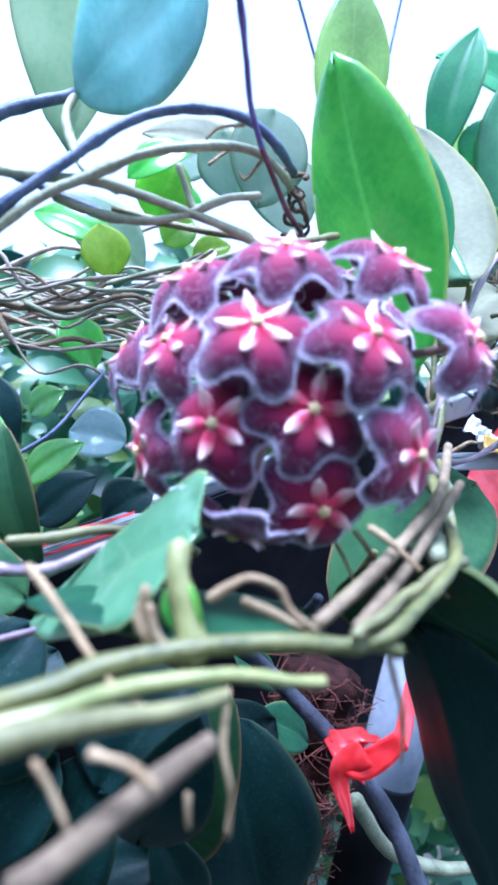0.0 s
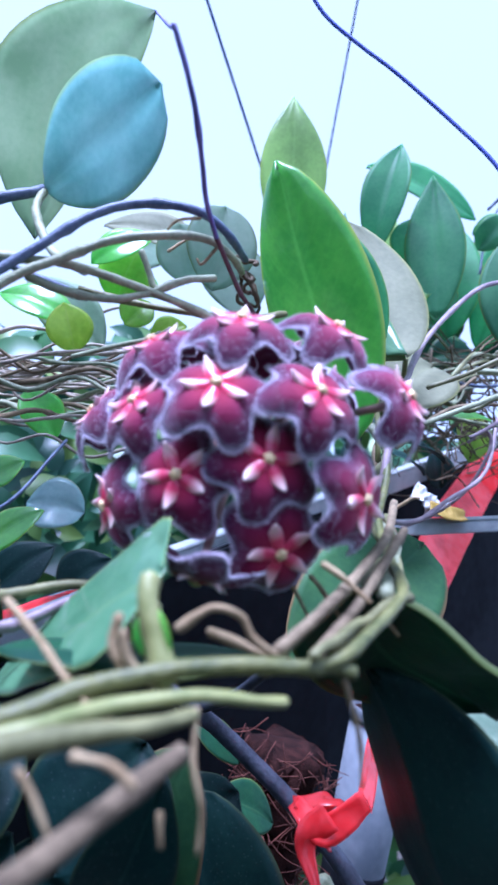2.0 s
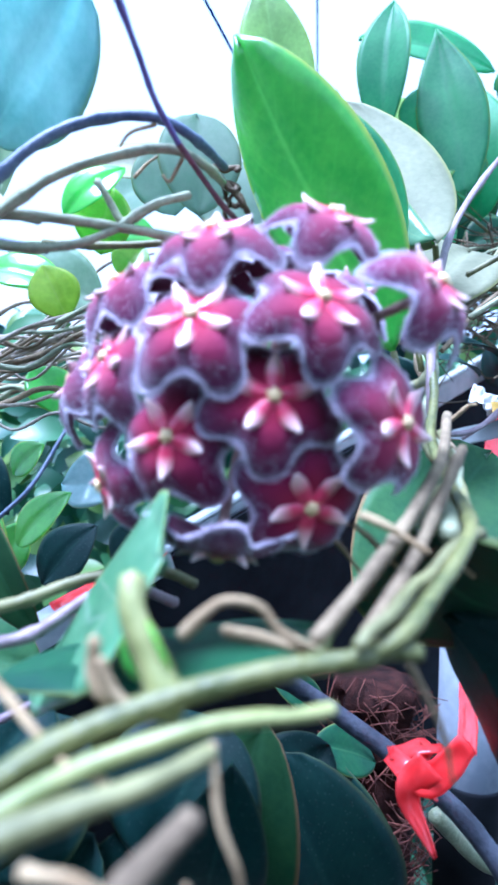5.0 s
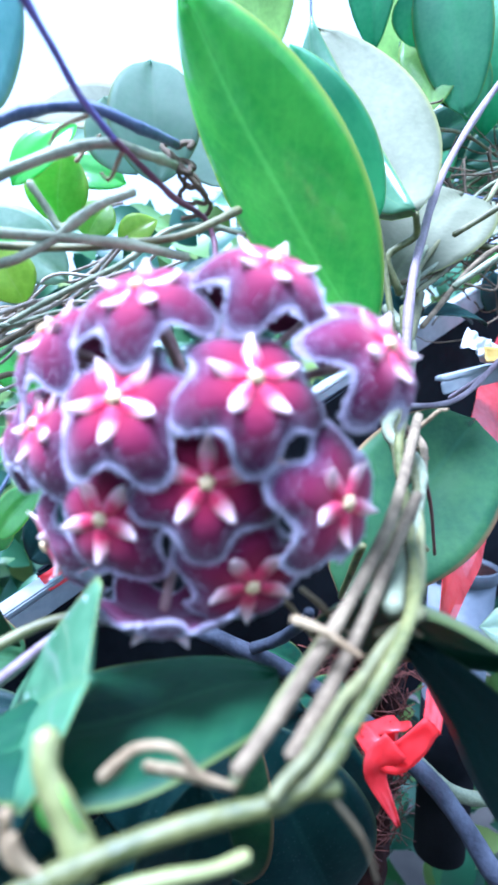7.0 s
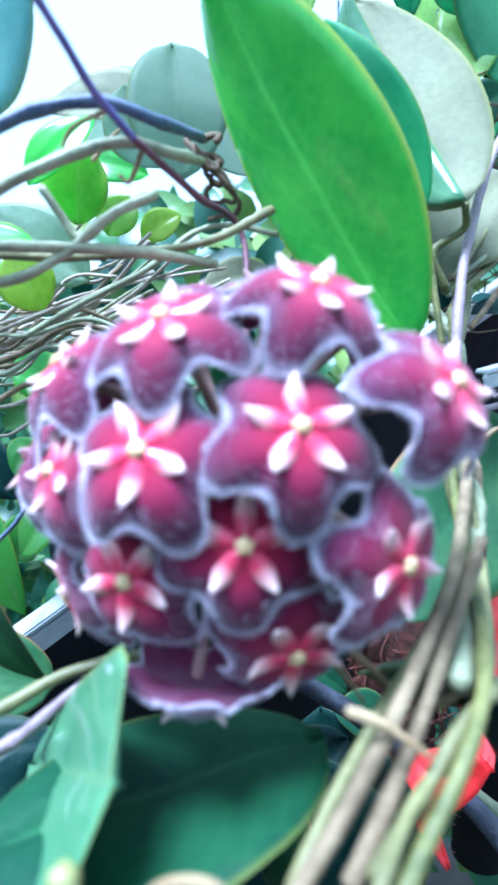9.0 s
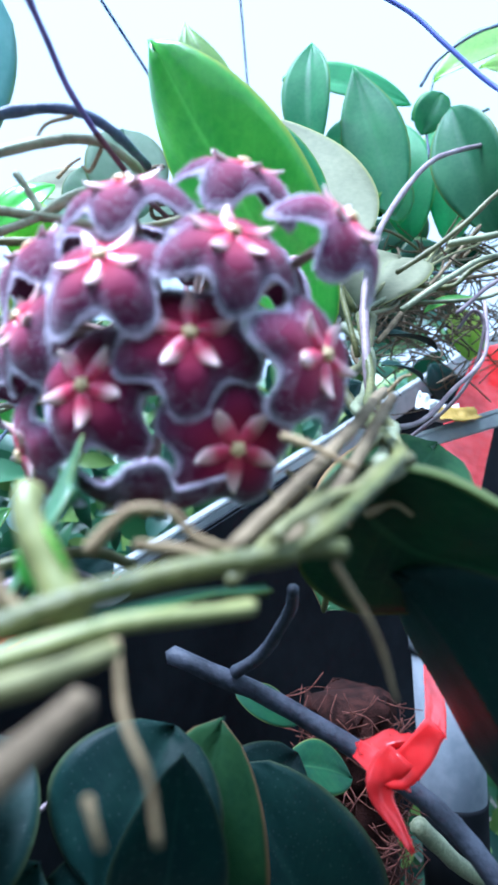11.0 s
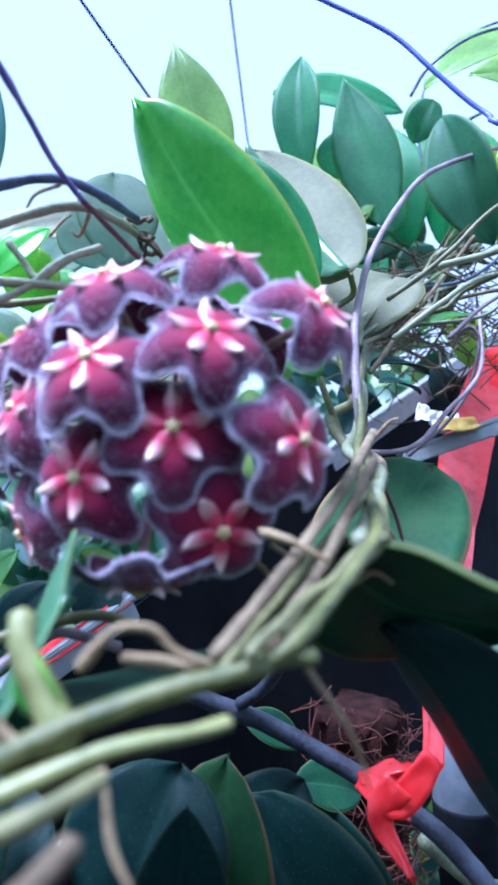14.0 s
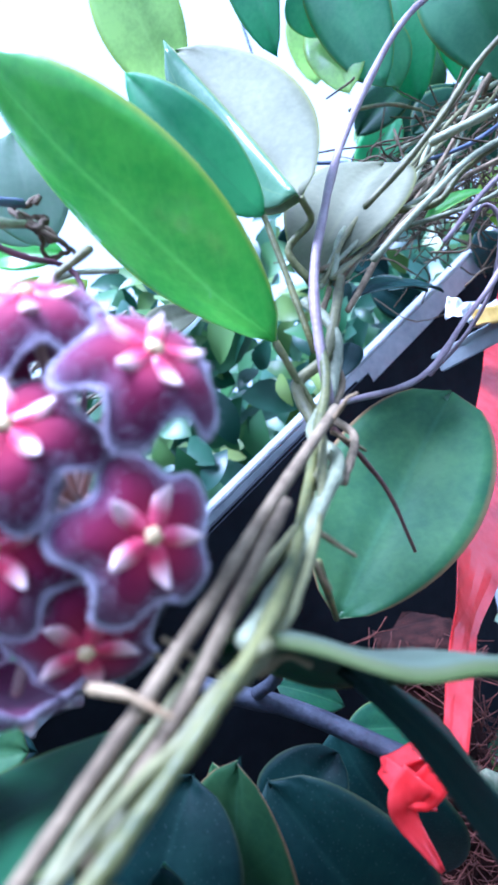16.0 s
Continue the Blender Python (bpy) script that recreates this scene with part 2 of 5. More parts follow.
def tube(points, r0, r1=None, steps=6, sides=8, knots=0.0, knot_gap=0.02, rough=0.10, bm=None):
    """A round stem through the points, from radius r0 to r1, with swollen nodes every knot_gap metres and a slightly uneven skin."""
    bm = bm or bmesh.new()
    line = spline(points, steps)
    r1 = r0 if r1 is None else r1
    lengths = [0.0]
    for a, b in zip(line, line[1:]):
        lengths.append(lengths[-1] + (b - a).length)
    ref = Vector((0.31, -0.2, 0.93))
    rings = []
    for i, c in enumerate(line):
        along = (line[min(i + 1, len(line) - 1)] - line[max(i - 1, 0)]).normalized()
        side = along.cross(ref)
        if side.length < 0.2:
            side = along.cross(Vector((1, 0, 0)))
        side.normalize()
        up = side.cross(along)
        ref = up
        s = lengths[i] / max(lengths[-1], 1e-6)
        r = r0 + (r1 - r0) * s
        if knots:
            d = abs((lengths[i] / knot_gap) % 1 - 0.5)
            r *= 1 + knots * max(0, 1 - d * 9)
        ring = []
        for k in range(sides):
            a = 2 * math.pi * k / sides
            w = r * (1 + rough * noise.noise(c * 260 + Vector((math.cos(a), math.sin(a), 0)) * 1.5) * 2)
            ring.append(bm.verts.new(c + (side * math.cos(a) + up * math.sin(a)) * w))
        rings.append(ring)
    for a, b in zip(rings, rings[1:]):
        for k in range(sides):
            bm.faces.new((a[k], a[(k + 1) % sides], b[(k + 1) % sides], b[k]))
    for ring, at in ((rings[0][::-1], line[0]), (rings[-1], line[-1])):
        tip = bm.verts.new(at + (at - (line[1] if at is line[0] else line[-2])).normalized() * (r0 if at is line[0] else r1) * 0.7)
        for k in range(sides):
            bm.faces.new((ring[k], ring[(k + 1) % sides], tip))
    return bm


def blade(base, tip, width, normal, bend=0.10, cup=0.12, point=0.75, broad=0.45, twist=0.0, thick=0.0007, ripple=0.0, seed=0, half=1.0):
    """A thick leaf blade from base to tip. width: across its widest place. bend: how far its middle bows out along the normal, as a
    share of its length (the tip curls back); cup: how far its sides rise; broad: where it is widest; point: how sharp its tip is;
    half: how much of its second side shows, the rest being folded away."""
    bm = bmesh.new()
    uv = bm.loops.layers.uv.new("leaf")
    base, tip = Vector(base), Vector(tip)
    along = tip - base
    length = along.length
    along.normalize()
    n0 = Vector(normal)
    n0 = (n0 - along * n0.dot(along)).normalized()
    rows, cols = 18, 10
    grids = []
    for sheet in (1, -1):
        grid = []
        for i in range(rows + 1):
            t = i / rows
            e = t / broad * 0.5 if t < broad else 0.5 + (t - broad) / (1 - broad) * 0.5
            w = math.sin(math.pi * min(max(e, 0), 1)) ** (0.62 if e < 0.5 else point)
            w = max(w, 0.02) * width / 2
            turn = Matrix.Rotation(radians(twist) * (t - 0.5), 3, along)
            n = turn @ n0
            side = along.cross(n)
            row = []
            for j in range(cols + 1):
                v = j / cols * (1 + half) - 1
                lift = bend * length * (1 - (2 * t - 1) ** 2) + cup * w * (abs(v) ** 1.5)
                lift += ripple * width * math.sin(t * 9 + seed + 2 * v) * abs(v)
                lift += 0.03 * width * noise.noise(Vector((t * 3, v * 1.5, seed * 7.3)))
                lift += -0.035 * width * math.exp(-(v * 7) ** 2)
                p = base + along * (length * t) + side * (w * v) + n * (lift + sheet * thick / 2 * (1 - 0.8 * abs(v) ** 4))
                row.append((bm.verts.new(p), (j / cols, t)))
            grid.append(row)
        grids.append(grid)
    for s, grid in enumerate(grids):
        for i in range(rows):
            for j in range(cols):
                q = [grid[i][j], grid[i][j + 1], grid[i + 1][j + 1], grid[i + 1][j]]
                if s == 1:
                    q.reverse()
                f = bm.faces.new([k[0] for k in q])
                f.material_index = s
                for lp, k in zip(f.loops, q):
                    lp[uv].uv = k[1]
    top, low = grids
    rim = [top[i][0] for i in range(rows + 1)] + [top[rows][j] for j in range(1, cols)] + [top[i][cols] for i in range(rows, -1, -1)] + [top[0][j] for j in range(cols - 1, 0, -1)]
    rim2 = [low[i][0] for i in range(rows + 1)] + [low[rows][j] for j in range(1, cols)] + [low[i][cols] for i in range(rows, -1, -1)] + [low[0][j] for j in range(cols - 1, 0, -1)]
    for k in range(len(rim)):
        q = [rim[k - 1], rim[k], rim2[k], rim2[k - 1]]
        f = bm.faces.new([e[0] for e in q])
        for lp, e in zip(f.loops, q):
            lp[uv].uv = e[1]
    return bm


def leaf(parent, base, tip, width, normal, skin=None, under=None, label="", stalk=None, stalk_r=0.0014, stalk_skin=None, **shape):
    """A leaf under its vine, with its stalk as a piece of its own. stalk: the points from the vine to the leaf's base."""
    ob = part("leaf", blade(base, tip, width, normal, **shape), (skin or LEAF, under or UNDER), parent, label)
    if stalk:
        part("leaf_stalk", tube([*stalk, base], stalk_r, stalk_r * 0.8, steps=5), stalk_skin or STEM_GREEN, ob)
    return ob


def stem(parent, points, r0, r1=None, skin=None, label="", name="stem", **k):
    return part(name, tube(points, r0, r1, **k), skin or STEM_GREEN, parent, label)


def twine(points, gap, turns, phase=0.0):
    """A line that winds round the line through the points, gap metres off it."""
    line = spline(points, 5)
    out = []
    for i, c in enumerate(line):
        along = (line[min(i + 1, len(line) - 1)] - line[max(i - 1, 0)]).normalized()
        side = along.cross(Vector((0, 0.3, 1))).normalized()
        up = side.cross(along)
        a = phase + 2 * math.pi * turns * i / (len(line) - 1)
        out.append(tuple(c + (side * math.cos(a) + up * math.sin(a)) * gap))
    return out


# ---- ground and support ----
bm = bmesh.new()
bmesh.ops.create_grid(bm, x_segments=60, y_segments=60, size=400)
tagged(part("ground", bm, GROUND), "dark bare soil under the bench", "ground", kind="structure")

# ---- flower cluster ----
HEART = Vector((0.012, 0.153, 1.316))


def corolla_material():
    m = surface("corolla_velvet", (0.052, 0.006, 0.038), (0.112, 0.010, 0.056), 160, rough=0.75, spec=0.15, bump=0.3, detail_scale=900, sheen=0.32, vary=0.1)
    n, l = m.node_tree.nodes, m.node_tree.links
    bsdf = n["Principled BSDF"]
    bsdf.inputs["Sheen Tint"].default_value = (0.92, 0.76, 0.90, 1)
    bsdf.inputs["Sheen Roughness"].default_value = 0.5
    hue = next(k for k in n if k.bl_idname == "ShaderNodeHueSaturation")
    uv = n.new("ShaderNodeUVMap")
    uv.uv_map = "petal"
    sep = n.new("ShaderNodeSeparateXYZ")
    l.new(uv.outputs["UV"], sep.inputs["Vector"])
    hair = next(k for k in n if k.bl_idname == "ShaderNodeTexNoise")
    # pale downy margin, crimson throat
    wob = n.new("ShaderNodeMath")
    wob.operation = "MULTIPLY_ADD"
    wob.inputs[1].default_value = 0.16
    l.new(hair.outputs["Fac"], wob.inputs[0])
    l.new(sep.outputs["X"], wob.inputs[2])
    rim = ramp(n, [(0.995, (0, 0, 0)), (1.045, (0.16, 0.16, 0.16)), (1.075, (0.95, 0.95, 0.95))])
    l.new(wob.outputs[0], rim.inputs["Fac"])
    throat = ramp(n, [(0.24, (1, 1, 1)), (0.50, (0.55, 0.55, 0.55)), (0.90, (0, 0, 0))])
    l.new(sep.outputs["X"], throat.inputs["Fac"])
    a = n.new("ShaderNodeMix")
    a.data_type = "RGBA"
    a.inputs["B"].default_value = (0.25, 0.006, 0.036, 1)
    l.new(throat.outputs["Color"], a.inputs["Factor"])
    l.new(hue.outputs["Color"], a.inputs["A"])
    b = n.new("ShaderNodeMix")
    b.data_type = "RGBA"
    b.inputs["B"].default_value = (0.70, 0.79, 0.90, 1)
    l.new(rim.outputs["Color"], b.inputs["Factor"])
    l.new(a.outputs["Result"], b.inputs["A"])
    l.new(b.outputs["Result"], bsdf.inputs["Base Color"])
    return m


def lobe_material():
    m = surface("corona_wax", (0.55, 0.03, 0.09), (0.62, 0.05, 0.11), 200, rough=0.30, bump=0.05, coat=0.3, vary=0.05)
    n, l = m.node_tree.nodes, m.node_tree.links
    hue = next(k for k in n if k.bl_idname == "ShaderNodeHueSaturation")
    uv = n.new("ShaderNodeUVMap")
    uv.uv_map = "petal"
    sep = n.new("ShaderNodeSeparateXYZ")
    l.new(uv.outputs["UV"], sep.inputs["Vector"])
    fade = ramp(n, [(0.34, (0, 0, 0)), (0.62, (0.55, 0.55, 0.55)), (0.95, (1, 1, 1))])
    l.new(sep.outputs["X"], fade.inputs["Fac"])
    a = n.new("ShaderNodeMix")
    a.data_type = "RGBA"
    a.inputs["B"].default_value = (0.80, 0.62, 0.56, 1)
    l.new(fade.outputs["Color"], a.inputs["Factor"])
    l.new(hue.outputs["Color"], a.inputs["A"])
    l.new(a.outputs["Result"], n["Principled BSDF"].inputs["Base Color"])
    return m


COROLLA, LOBE = corolla_material(), lobe_material()
DOWN = surface("white_down", (0.72, 0.66, 0.76), (0.90, 0.85, 0.92), 300, rough=0.9, bump=0.0, through=0.45)
CROWN = surface("flower_crown", (0.62, 0.40, 0.16), (0.80, 0.62, 0.34), 200, rough=0.3, bump=0.1)
PEDICEL = surface("pedicel", (0.30, 0.18, 0.16), (0.45, 0.30, 0.24), 150, rough=0.7, bump=0.3)


def petal_point(r, a, size, flare):
    """Where the corolla lies at the share r of the way out, at the angle a; its lobes roll back at the edge."""
    c = -math.cos(5 * a)
    shape = 0.815 + 0.185 * math.copysign(abs(c) ** 0.7, c)
    out = r * shape
    roll = max(0.0, out - 0.42)
    x = size * (out - 0.42 * roll ** 2)
    z = size * (0.10 * (1 - r * r) - flare * roll ** 1.55 - 0.06 * roll * (1 - c) + 0.022 * math.sin(10 * a) * r ** 3)
    return Vector((x * math.cos(a), x * math.sin(a), z))


def corolla(size, flare):
    bm = bmesh.new()
    uv = bm.loops.layers.uv.new("petal")
    rings, n = 11, 60
    sheets = []
    for s in (0, 1):
        grid = []
        for i in range(rings + 1):
            r = max(i / rings, 0.05)
            row = []
            for k in range(n):
                p = petal_point(r, 2 * math.pi * k / n, size, flare)
                p.z -= s * size * (0.07 * (1 - r ** 6) + 0.012)
                row.append((bm.verts.new(p), r if s == 0 else 0.8))
            grid.append(row)
        sheets.append(grid)
    def face(q):
        f = bm.faces.new([e[0] for e in q])
        for lp, e in zip(f.loops, q):
            lp[uv].uv = (e[1], 0)
    for s, grid in enumerate(sheets):
        for i in range(rings):
            for k in range(n):
                q = [grid[i][k], grid[i + 1][k], grid[i + 1][(k + 1) % n], grid[i][(k + 1) % n]]
                face(q if s == 0 else q[::-1])
        face(grid[0] if s == 0 else grid[0][::-1])
    a, b = sheets[0][rings], sheets[1][rings]
    for k in range(n):
        face([a[k], b[k], b[(k + 1) % n], a[(k + 1) % n]])
    return bm


def fringe(size, flare, rng):
    """Short white hairs along the corolla's margin and thinly over its face."""
    bm = bmesh.new()
    for k in range(5600):
        rim = k < 2600
        a = 2 * math.pi * rng.random()
        r = rng.uniform(0.965, 1.0) if rim else 0.97 - 0.34 * rng.random() ** 2.2
        p = petal_point(r, a, size, flare)
        q = petal_point(r - 0.05, a, size, flare)
        out = (p - q).normalized()
        up = Vector((0, 0, 1))
        way = (out * (1.0 if rim else 0.3) + up * rng.uniform(0.2, 0.9) + Vector((rng.uniform(-1, 1), rng.uniform(-1, 1), rng.uniform(-1, 1))) * 0.45).normalized()
        side = way.cross(Vector((rng.uniform(-1, 1), rng.uniform(-1, 1), 0.3))).normalized()
        length = size * (rng.uniform(0.03, 0.09) if rim else rng.uniform(0.03, 0.07))
        w = size * (0.005 if rim else 0.0016)
        v = [bm.verts.new(p + side * w), bm.verts.new(p - side * w), bm.verts.new(p + way * length)]
        bm.faces.new(v)
    return bm


def corona_lobe(size):
    """One waxy lobe of the star: a keeled drop, blunt inside, pointed outside, raised at its tip."""
    bm = bmesh.new()
    uv = bm.loops.layers.uv.new("petal")
    rows, n = 9, 10
    grid = []
    for i in range(rows + 1):
        t = i / rows
        w = 0.185 * math.sin(math.pi * min(1, 0.10 + 0.92 * t ** 0.85)) ** 0.8 + 0.012
        h = 0.09 * math.sin(math.pi * (0.15 + 0.85 * t)) + 0.012
        row = []
        for k in range(n):
            a = 2 * math.pi * k / n
            y, z = w * math.cos(a), h * math.sin(a)
            z += 0.20 - 0.10 * math.sin(math.pi * t) + 0.07 * t * t - 0.05 * abs(math.cos(a)) * (1 - t)
            row.append((bm.verts.new(Vector((0.10 + 0.72 * t, y, z)) * size), t))
        grid.append(row)
    for i in range(rows):
        for k in range(n):
            q = [grid[i][k], grid[i][(k + 1) % n], grid[i + 1][(k + 1) % n], grid[i + 1][k]]
            f = bm.faces.new([e[0] for e in q[::-1]])
            for lp, e in zip(f.loops, q[::-1]):
                lp[uv].uv = (e[1], 0)
    for row, t in ((grid[0], 0), (grid[-1][::-1], 1)):
        f = bm.faces.new([e[0] for e in row])
        for lp in f.loops:
            lp[uv].uv = (t, 0)
    return bm


def crown(size):
    """The pale knob in the middle of the star, with five small teeth."""
    bm = bmesh.new()
    n = 20
    prof = [(0.15, 0.16), (0.15, 0.24), (0.12, 0.30), (0.07, 0.325), (0.03, 0.335)]
    rows = [[bm.verts.new(Vector((r * (1 + 0.18 * math.cos(5 * a)) * math.cos(a), r * (1 + 0.18 * math.cos(5 * a)) * math.sin(a), z)) * size)
             for a in (2 * math.pi * k / n for k in range(n))] for r, z in prof]
    for a, b in zip(rows, rows[1:]):
        for k in range(n):
            bm.faces.new((a[k], a[(k + 1) % n], b[(k + 1) % n], b[k]))
    bm.faces.new(rows[-1])
    return bm


SIZE = 0.0152
cluster = thing("flower_cluster", "round cluster of velvety maroon star flowers with downy lavender edges", "flower")
rng = random.Random(4)
kinds = []
for flare in (0.62, 0.82, 1.05):
    meshes = []
    for nm, made, mt in (("corolla", corolla(SIZE, flare), COROLLA), ("down", fringe(SIZE, flare, rng), DOWN)):
        me = bpy.data.meshes.new(nm)
        made.to_mesh(me)
        made.free()
        me.materials.append(mt)
        me.polygons.foreach_set("use_smooth", [True] * len(me.polygons))
        meshes.append(me)
    kinds.append(meshes)
star = []
for nm, made, mt in (("corona_lobe", corona_lobe(SIZE * 0.62), LOBE), ("crown", crown(SIZE * 0.58), CROWN)):
    me = bpy.data.meshes.new(nm)
    made.to_mesh(me)
    made.free()
    me.materials.append(mt)
    me.polygons.foreach_set("use_smooth", [True] * len(me.polygons))
    star.append(me)

# crown place of each flower that faces outwards, lean of its face from straight outward (right, up), turn of its star, openness
FLOWERS = [
    ((0.0172, 0.1140, 1.3165), (0.00, 0.22), 90, 0),   # middle
    ((0.0243, 0.1132, 1.3333), (0.00, 0.20), 90, 1),
    ((0.0024, 0.1137, 1.3293), (0.02, 0.20), 270, 1),
    ((-0.0010, 0.1177, 1.3087), (0.05, 0.25), 270, 2),
    ((0.0250, 0.1190, 1.2978), (0.00, 0.12), 270, 1),
    ((0.0400, 0.1175, 1.3136), (0.12, 0.12), 55, 0),
    ((0.0453, 0.1200, 1.3393), (0.05, 0.12), 270, 2),
    ((0.0261, 0.1245, 1.3528), (0.00, 0.10), 270, 2),
    ((0.0036, 0.1218, 1.3476), (0.00, 0.12), 100, 1),
    ((-0.0168, 0.1333, 1.3405), (0.00, 0.15), 80, 2),
    ((-0.0158, 0.1260, 1.3234), (0.00, 0.22), 270, 2),
    ((-0.0288, 0.1458, 1.3218), (0.00, 0.25), 90, 2),
    ((-0.0168, 0.1335, 1.2983), (-0.10, 0.10), 250, 1),
    ((0.0090, 0.1235, 1.2872), (-0.05, -0.85), 90, 0),
]
# a ring of flowers at the back of the umbel, round the peduncle
for angle in (53, 82, 114, 152):
    at = (0.012 + 0.039 * math.cos(radians(angle)), 0.160, 1.318 + 0.039 * math.sin(radians(angle)))
    FLOWERS.append((at, (0.0, 0.0), angle, 1))
growth = random.Random(11)
for at, lean, turn, kind in FLOWERS:
    grow = growth.uniform(0.96, 1.03)
    at = Vector(at)
    face = (at - HEART).normalized()
    right = Vector((0, 0, 1)).cross(face).normalized()
    up = face.cross(right)
    face = (face + right * lean[0] + up * lean[1]).normalized()
    right = Vector((0, 0, 1)).cross(face).normalized()
    up = face.cross(right)
    m = Matrix((right, up, face)).transposed().to_4x4()
    m = Matrix.Translation(at - face * SIZE * 0.2) @ m @ Matrix.Rotation(radians(turn), 4, "Z") @ Matrix.Scale(grow, 4)
    flower = new("flower", kinds[kind][0])
    flower.parent, flower.matrix_basis = cluster, m
    down = new("down", kinds[kind][1])
    down.parent = flower
    for k in range(5):
        lobe = new("corona_lobe", star[0])
        # the star's arms lie over the notches between the petals
        lobe.parent, lobe.matrix_basis = flower, Matrix.Rotation(radians(72 * k), 4, "Z")
    knob = new("crown", star[1])
    knob.parent = flower
    flower.matrix_basis = m
    root = at - face * SIZE * 0.3
    mid = (root * 0.5 + HEART * 0.5) + Vector((0, 0, 0.004))
    part("pedicel", tube([HEART + (root - HEART) * 0.05, mid, root], 0.0008, 0.0010, steps=5, sides=6), PEDICEL, cluster)


# ---- the loop of stems round the cluster ----
loop = thing("hoya_vine", "twining green and tan stems looped round the flower cluster", "vine", "hoya vines")
GREEN = [(-0.0171, 0.0751, 1.2672), (-0.0089, 0.0771, 1.2712), (-0.0014, 0.0812, 1.2754), (0.0089, 0.0848, 1.2792), (0.0207, 0.0885, 1.2819), (0.0288, 0.0907, 1.2829)]
GREEN += [(0.0345, 0.0930, 1.2855), (0.0405, 0.1010, 1.2895), (0.0465, 0.1095, 1.2940), (0.0520, 0.1230, 1.2980), (0.0560, 0.1480, 1.3040), (0.0600, 0.1800, 1.3160), (0.0655, 0.2000, 1.3320), (0.0660, 0.2150, 1.3560)]
stem(loop, GREEN[:6] + [(0.0324, 0.0925, 1.2836), (0.0367, 0.0935, 1.2833)], 0.0015, 0.0012, STEM_GREEN, knots=0.2, knot_gap=0.035)
stem(loop, GREEN[4:], 0.0011, 0.0014, STEM_GREEN, knots=0.2, knot_gap=0.035)
stem(loop, [(0.0312, 0.0980, 1.2838), (0.0402, 0.1125, 1.2921), (0.0484, 0.1270, 1.3024), (0.0556, 0.1400, 1.3111)], 0.0012, 0.0011, STEM_TAN, knots=0.2, knot_gap=0.02)
stem(loop, [(0.0335, 0.0975, 1.2856), (0.0408, 0.1060, 1.2906), (0.0466, 0.1130, 1.2944), (0.0521, 0.1180, 1.2963)], 0.0011, 0.0010, STEM_PALE, knots=0.25, knot_gap=0.02)
stem(loop, [(-0.0130, 0.0691, 1.2688), (-0.0055, 0.0732, 1.2717), (0.0016, 0.0793, 1.2740), (0.0127, 0.0840, 1.2768), (0.0218, 0.0866, 1.2775), (0.0262, 0.0887, 1.2778)], 0.0014, 0.0008, SHOOT_SKIN, "pale stem with a yellow cut tip")
stem(loop, [(-0.0106, 0.0651, 1.2700), (-0.0057, 0.0692, 1.2713), (0.0002, 0.0733, 1.2724), (0.0071, 0.0774, 1.2735), (0.0133, 0.0825, 1.2749)], 0.0018, 0.0010, STEM_PALE)
stem(loop, [(-0.0018, 0.061, 1.262), (0.0013, 0.064, 1.264), (0.0051, 0.068, 1.2669), (0.0091, 0.072, 1.27), (0.0126, 0.075, 1.2726)], 0.0016, 0.0013, STEM_BROWN, knots=0.15, knot_gap=0.03)
BROWN = [(0.0243, 0.0948, 1.2837), (0.0302, 0.1012, 1.2890), (0.0375, 0.1116, 1.2958), (0.0445, 0.1240, 1.3025), (0.0511, 0.1380, 1.3094), (0.0666, 0.1886, 1.3235)]
stem(loop, BROWN, 0.0011, 0.0013, STEM_TAN, knots=0.08, knot_gap=0.03)
INNER = [(0.0238, 0.0979, 1.2794), (0.0278, 0.1058, 1.2831), (0.0349, 0.1174, 1.2884), (0.0433, 0.1283, 1.2954), (0.0505, 0.1389, 1.3013), (0.0587, 0.1556, 1.3060), (0.0641, 0.1729, 1.3101)]
stem(loop, INNER, 0.0010, 0.0012, STEM_PALE, knots=0.08, knot_gap=0.03)
stem(loop, [(0.0480, 0.1209, 1.2955), (0.0540, 0.1403, 1.2994), (0.0598, 0.1568, 1.3062), (0.0645, 0.1782, 1.3120), (0.0592, 0.1929, 1.3188), (0.0660, 0.2097, 1.3279), (0.0708, 0.2215, 1.3444), (0.0633, 0.2312, 1.3579)], 0.0019, 0.0017, STEM_GREY, knots=0.2, knot_gap=0.02)
stem(loop, [(0.0590, 0.1670, 1.3093), (0.0611, 0.1931, 1.3169), (0.0569, 0.2084, 1.3313), (0.0662, 0.2153, 1.3380), (0.0722, 0.2272, 1.3518), (0.0764, 0.2386, 1.3637)], 0.0020, 0.0016, STEM_PALE, knots=0.15)
stem(loop, [(0.0649, 0.1729, 1.3074), (0.0696, 0.1944, 1.3152), (0.0649, 0.2041, 1.3217), (0.0699, 0.2155, 1.3305), (0.0658, 0.2258, 1.3459), (0.0721, 0.2378, 1.3608)], 0.0012, 0.0010, STEM_TAN)

stem(loop, twine(GREEN[5:12], 0.0028, 1.0, 0.6), 0.0008, 0.0010, STEM_PALE, steps=3, knots=0.15, knot_gap=0.02)

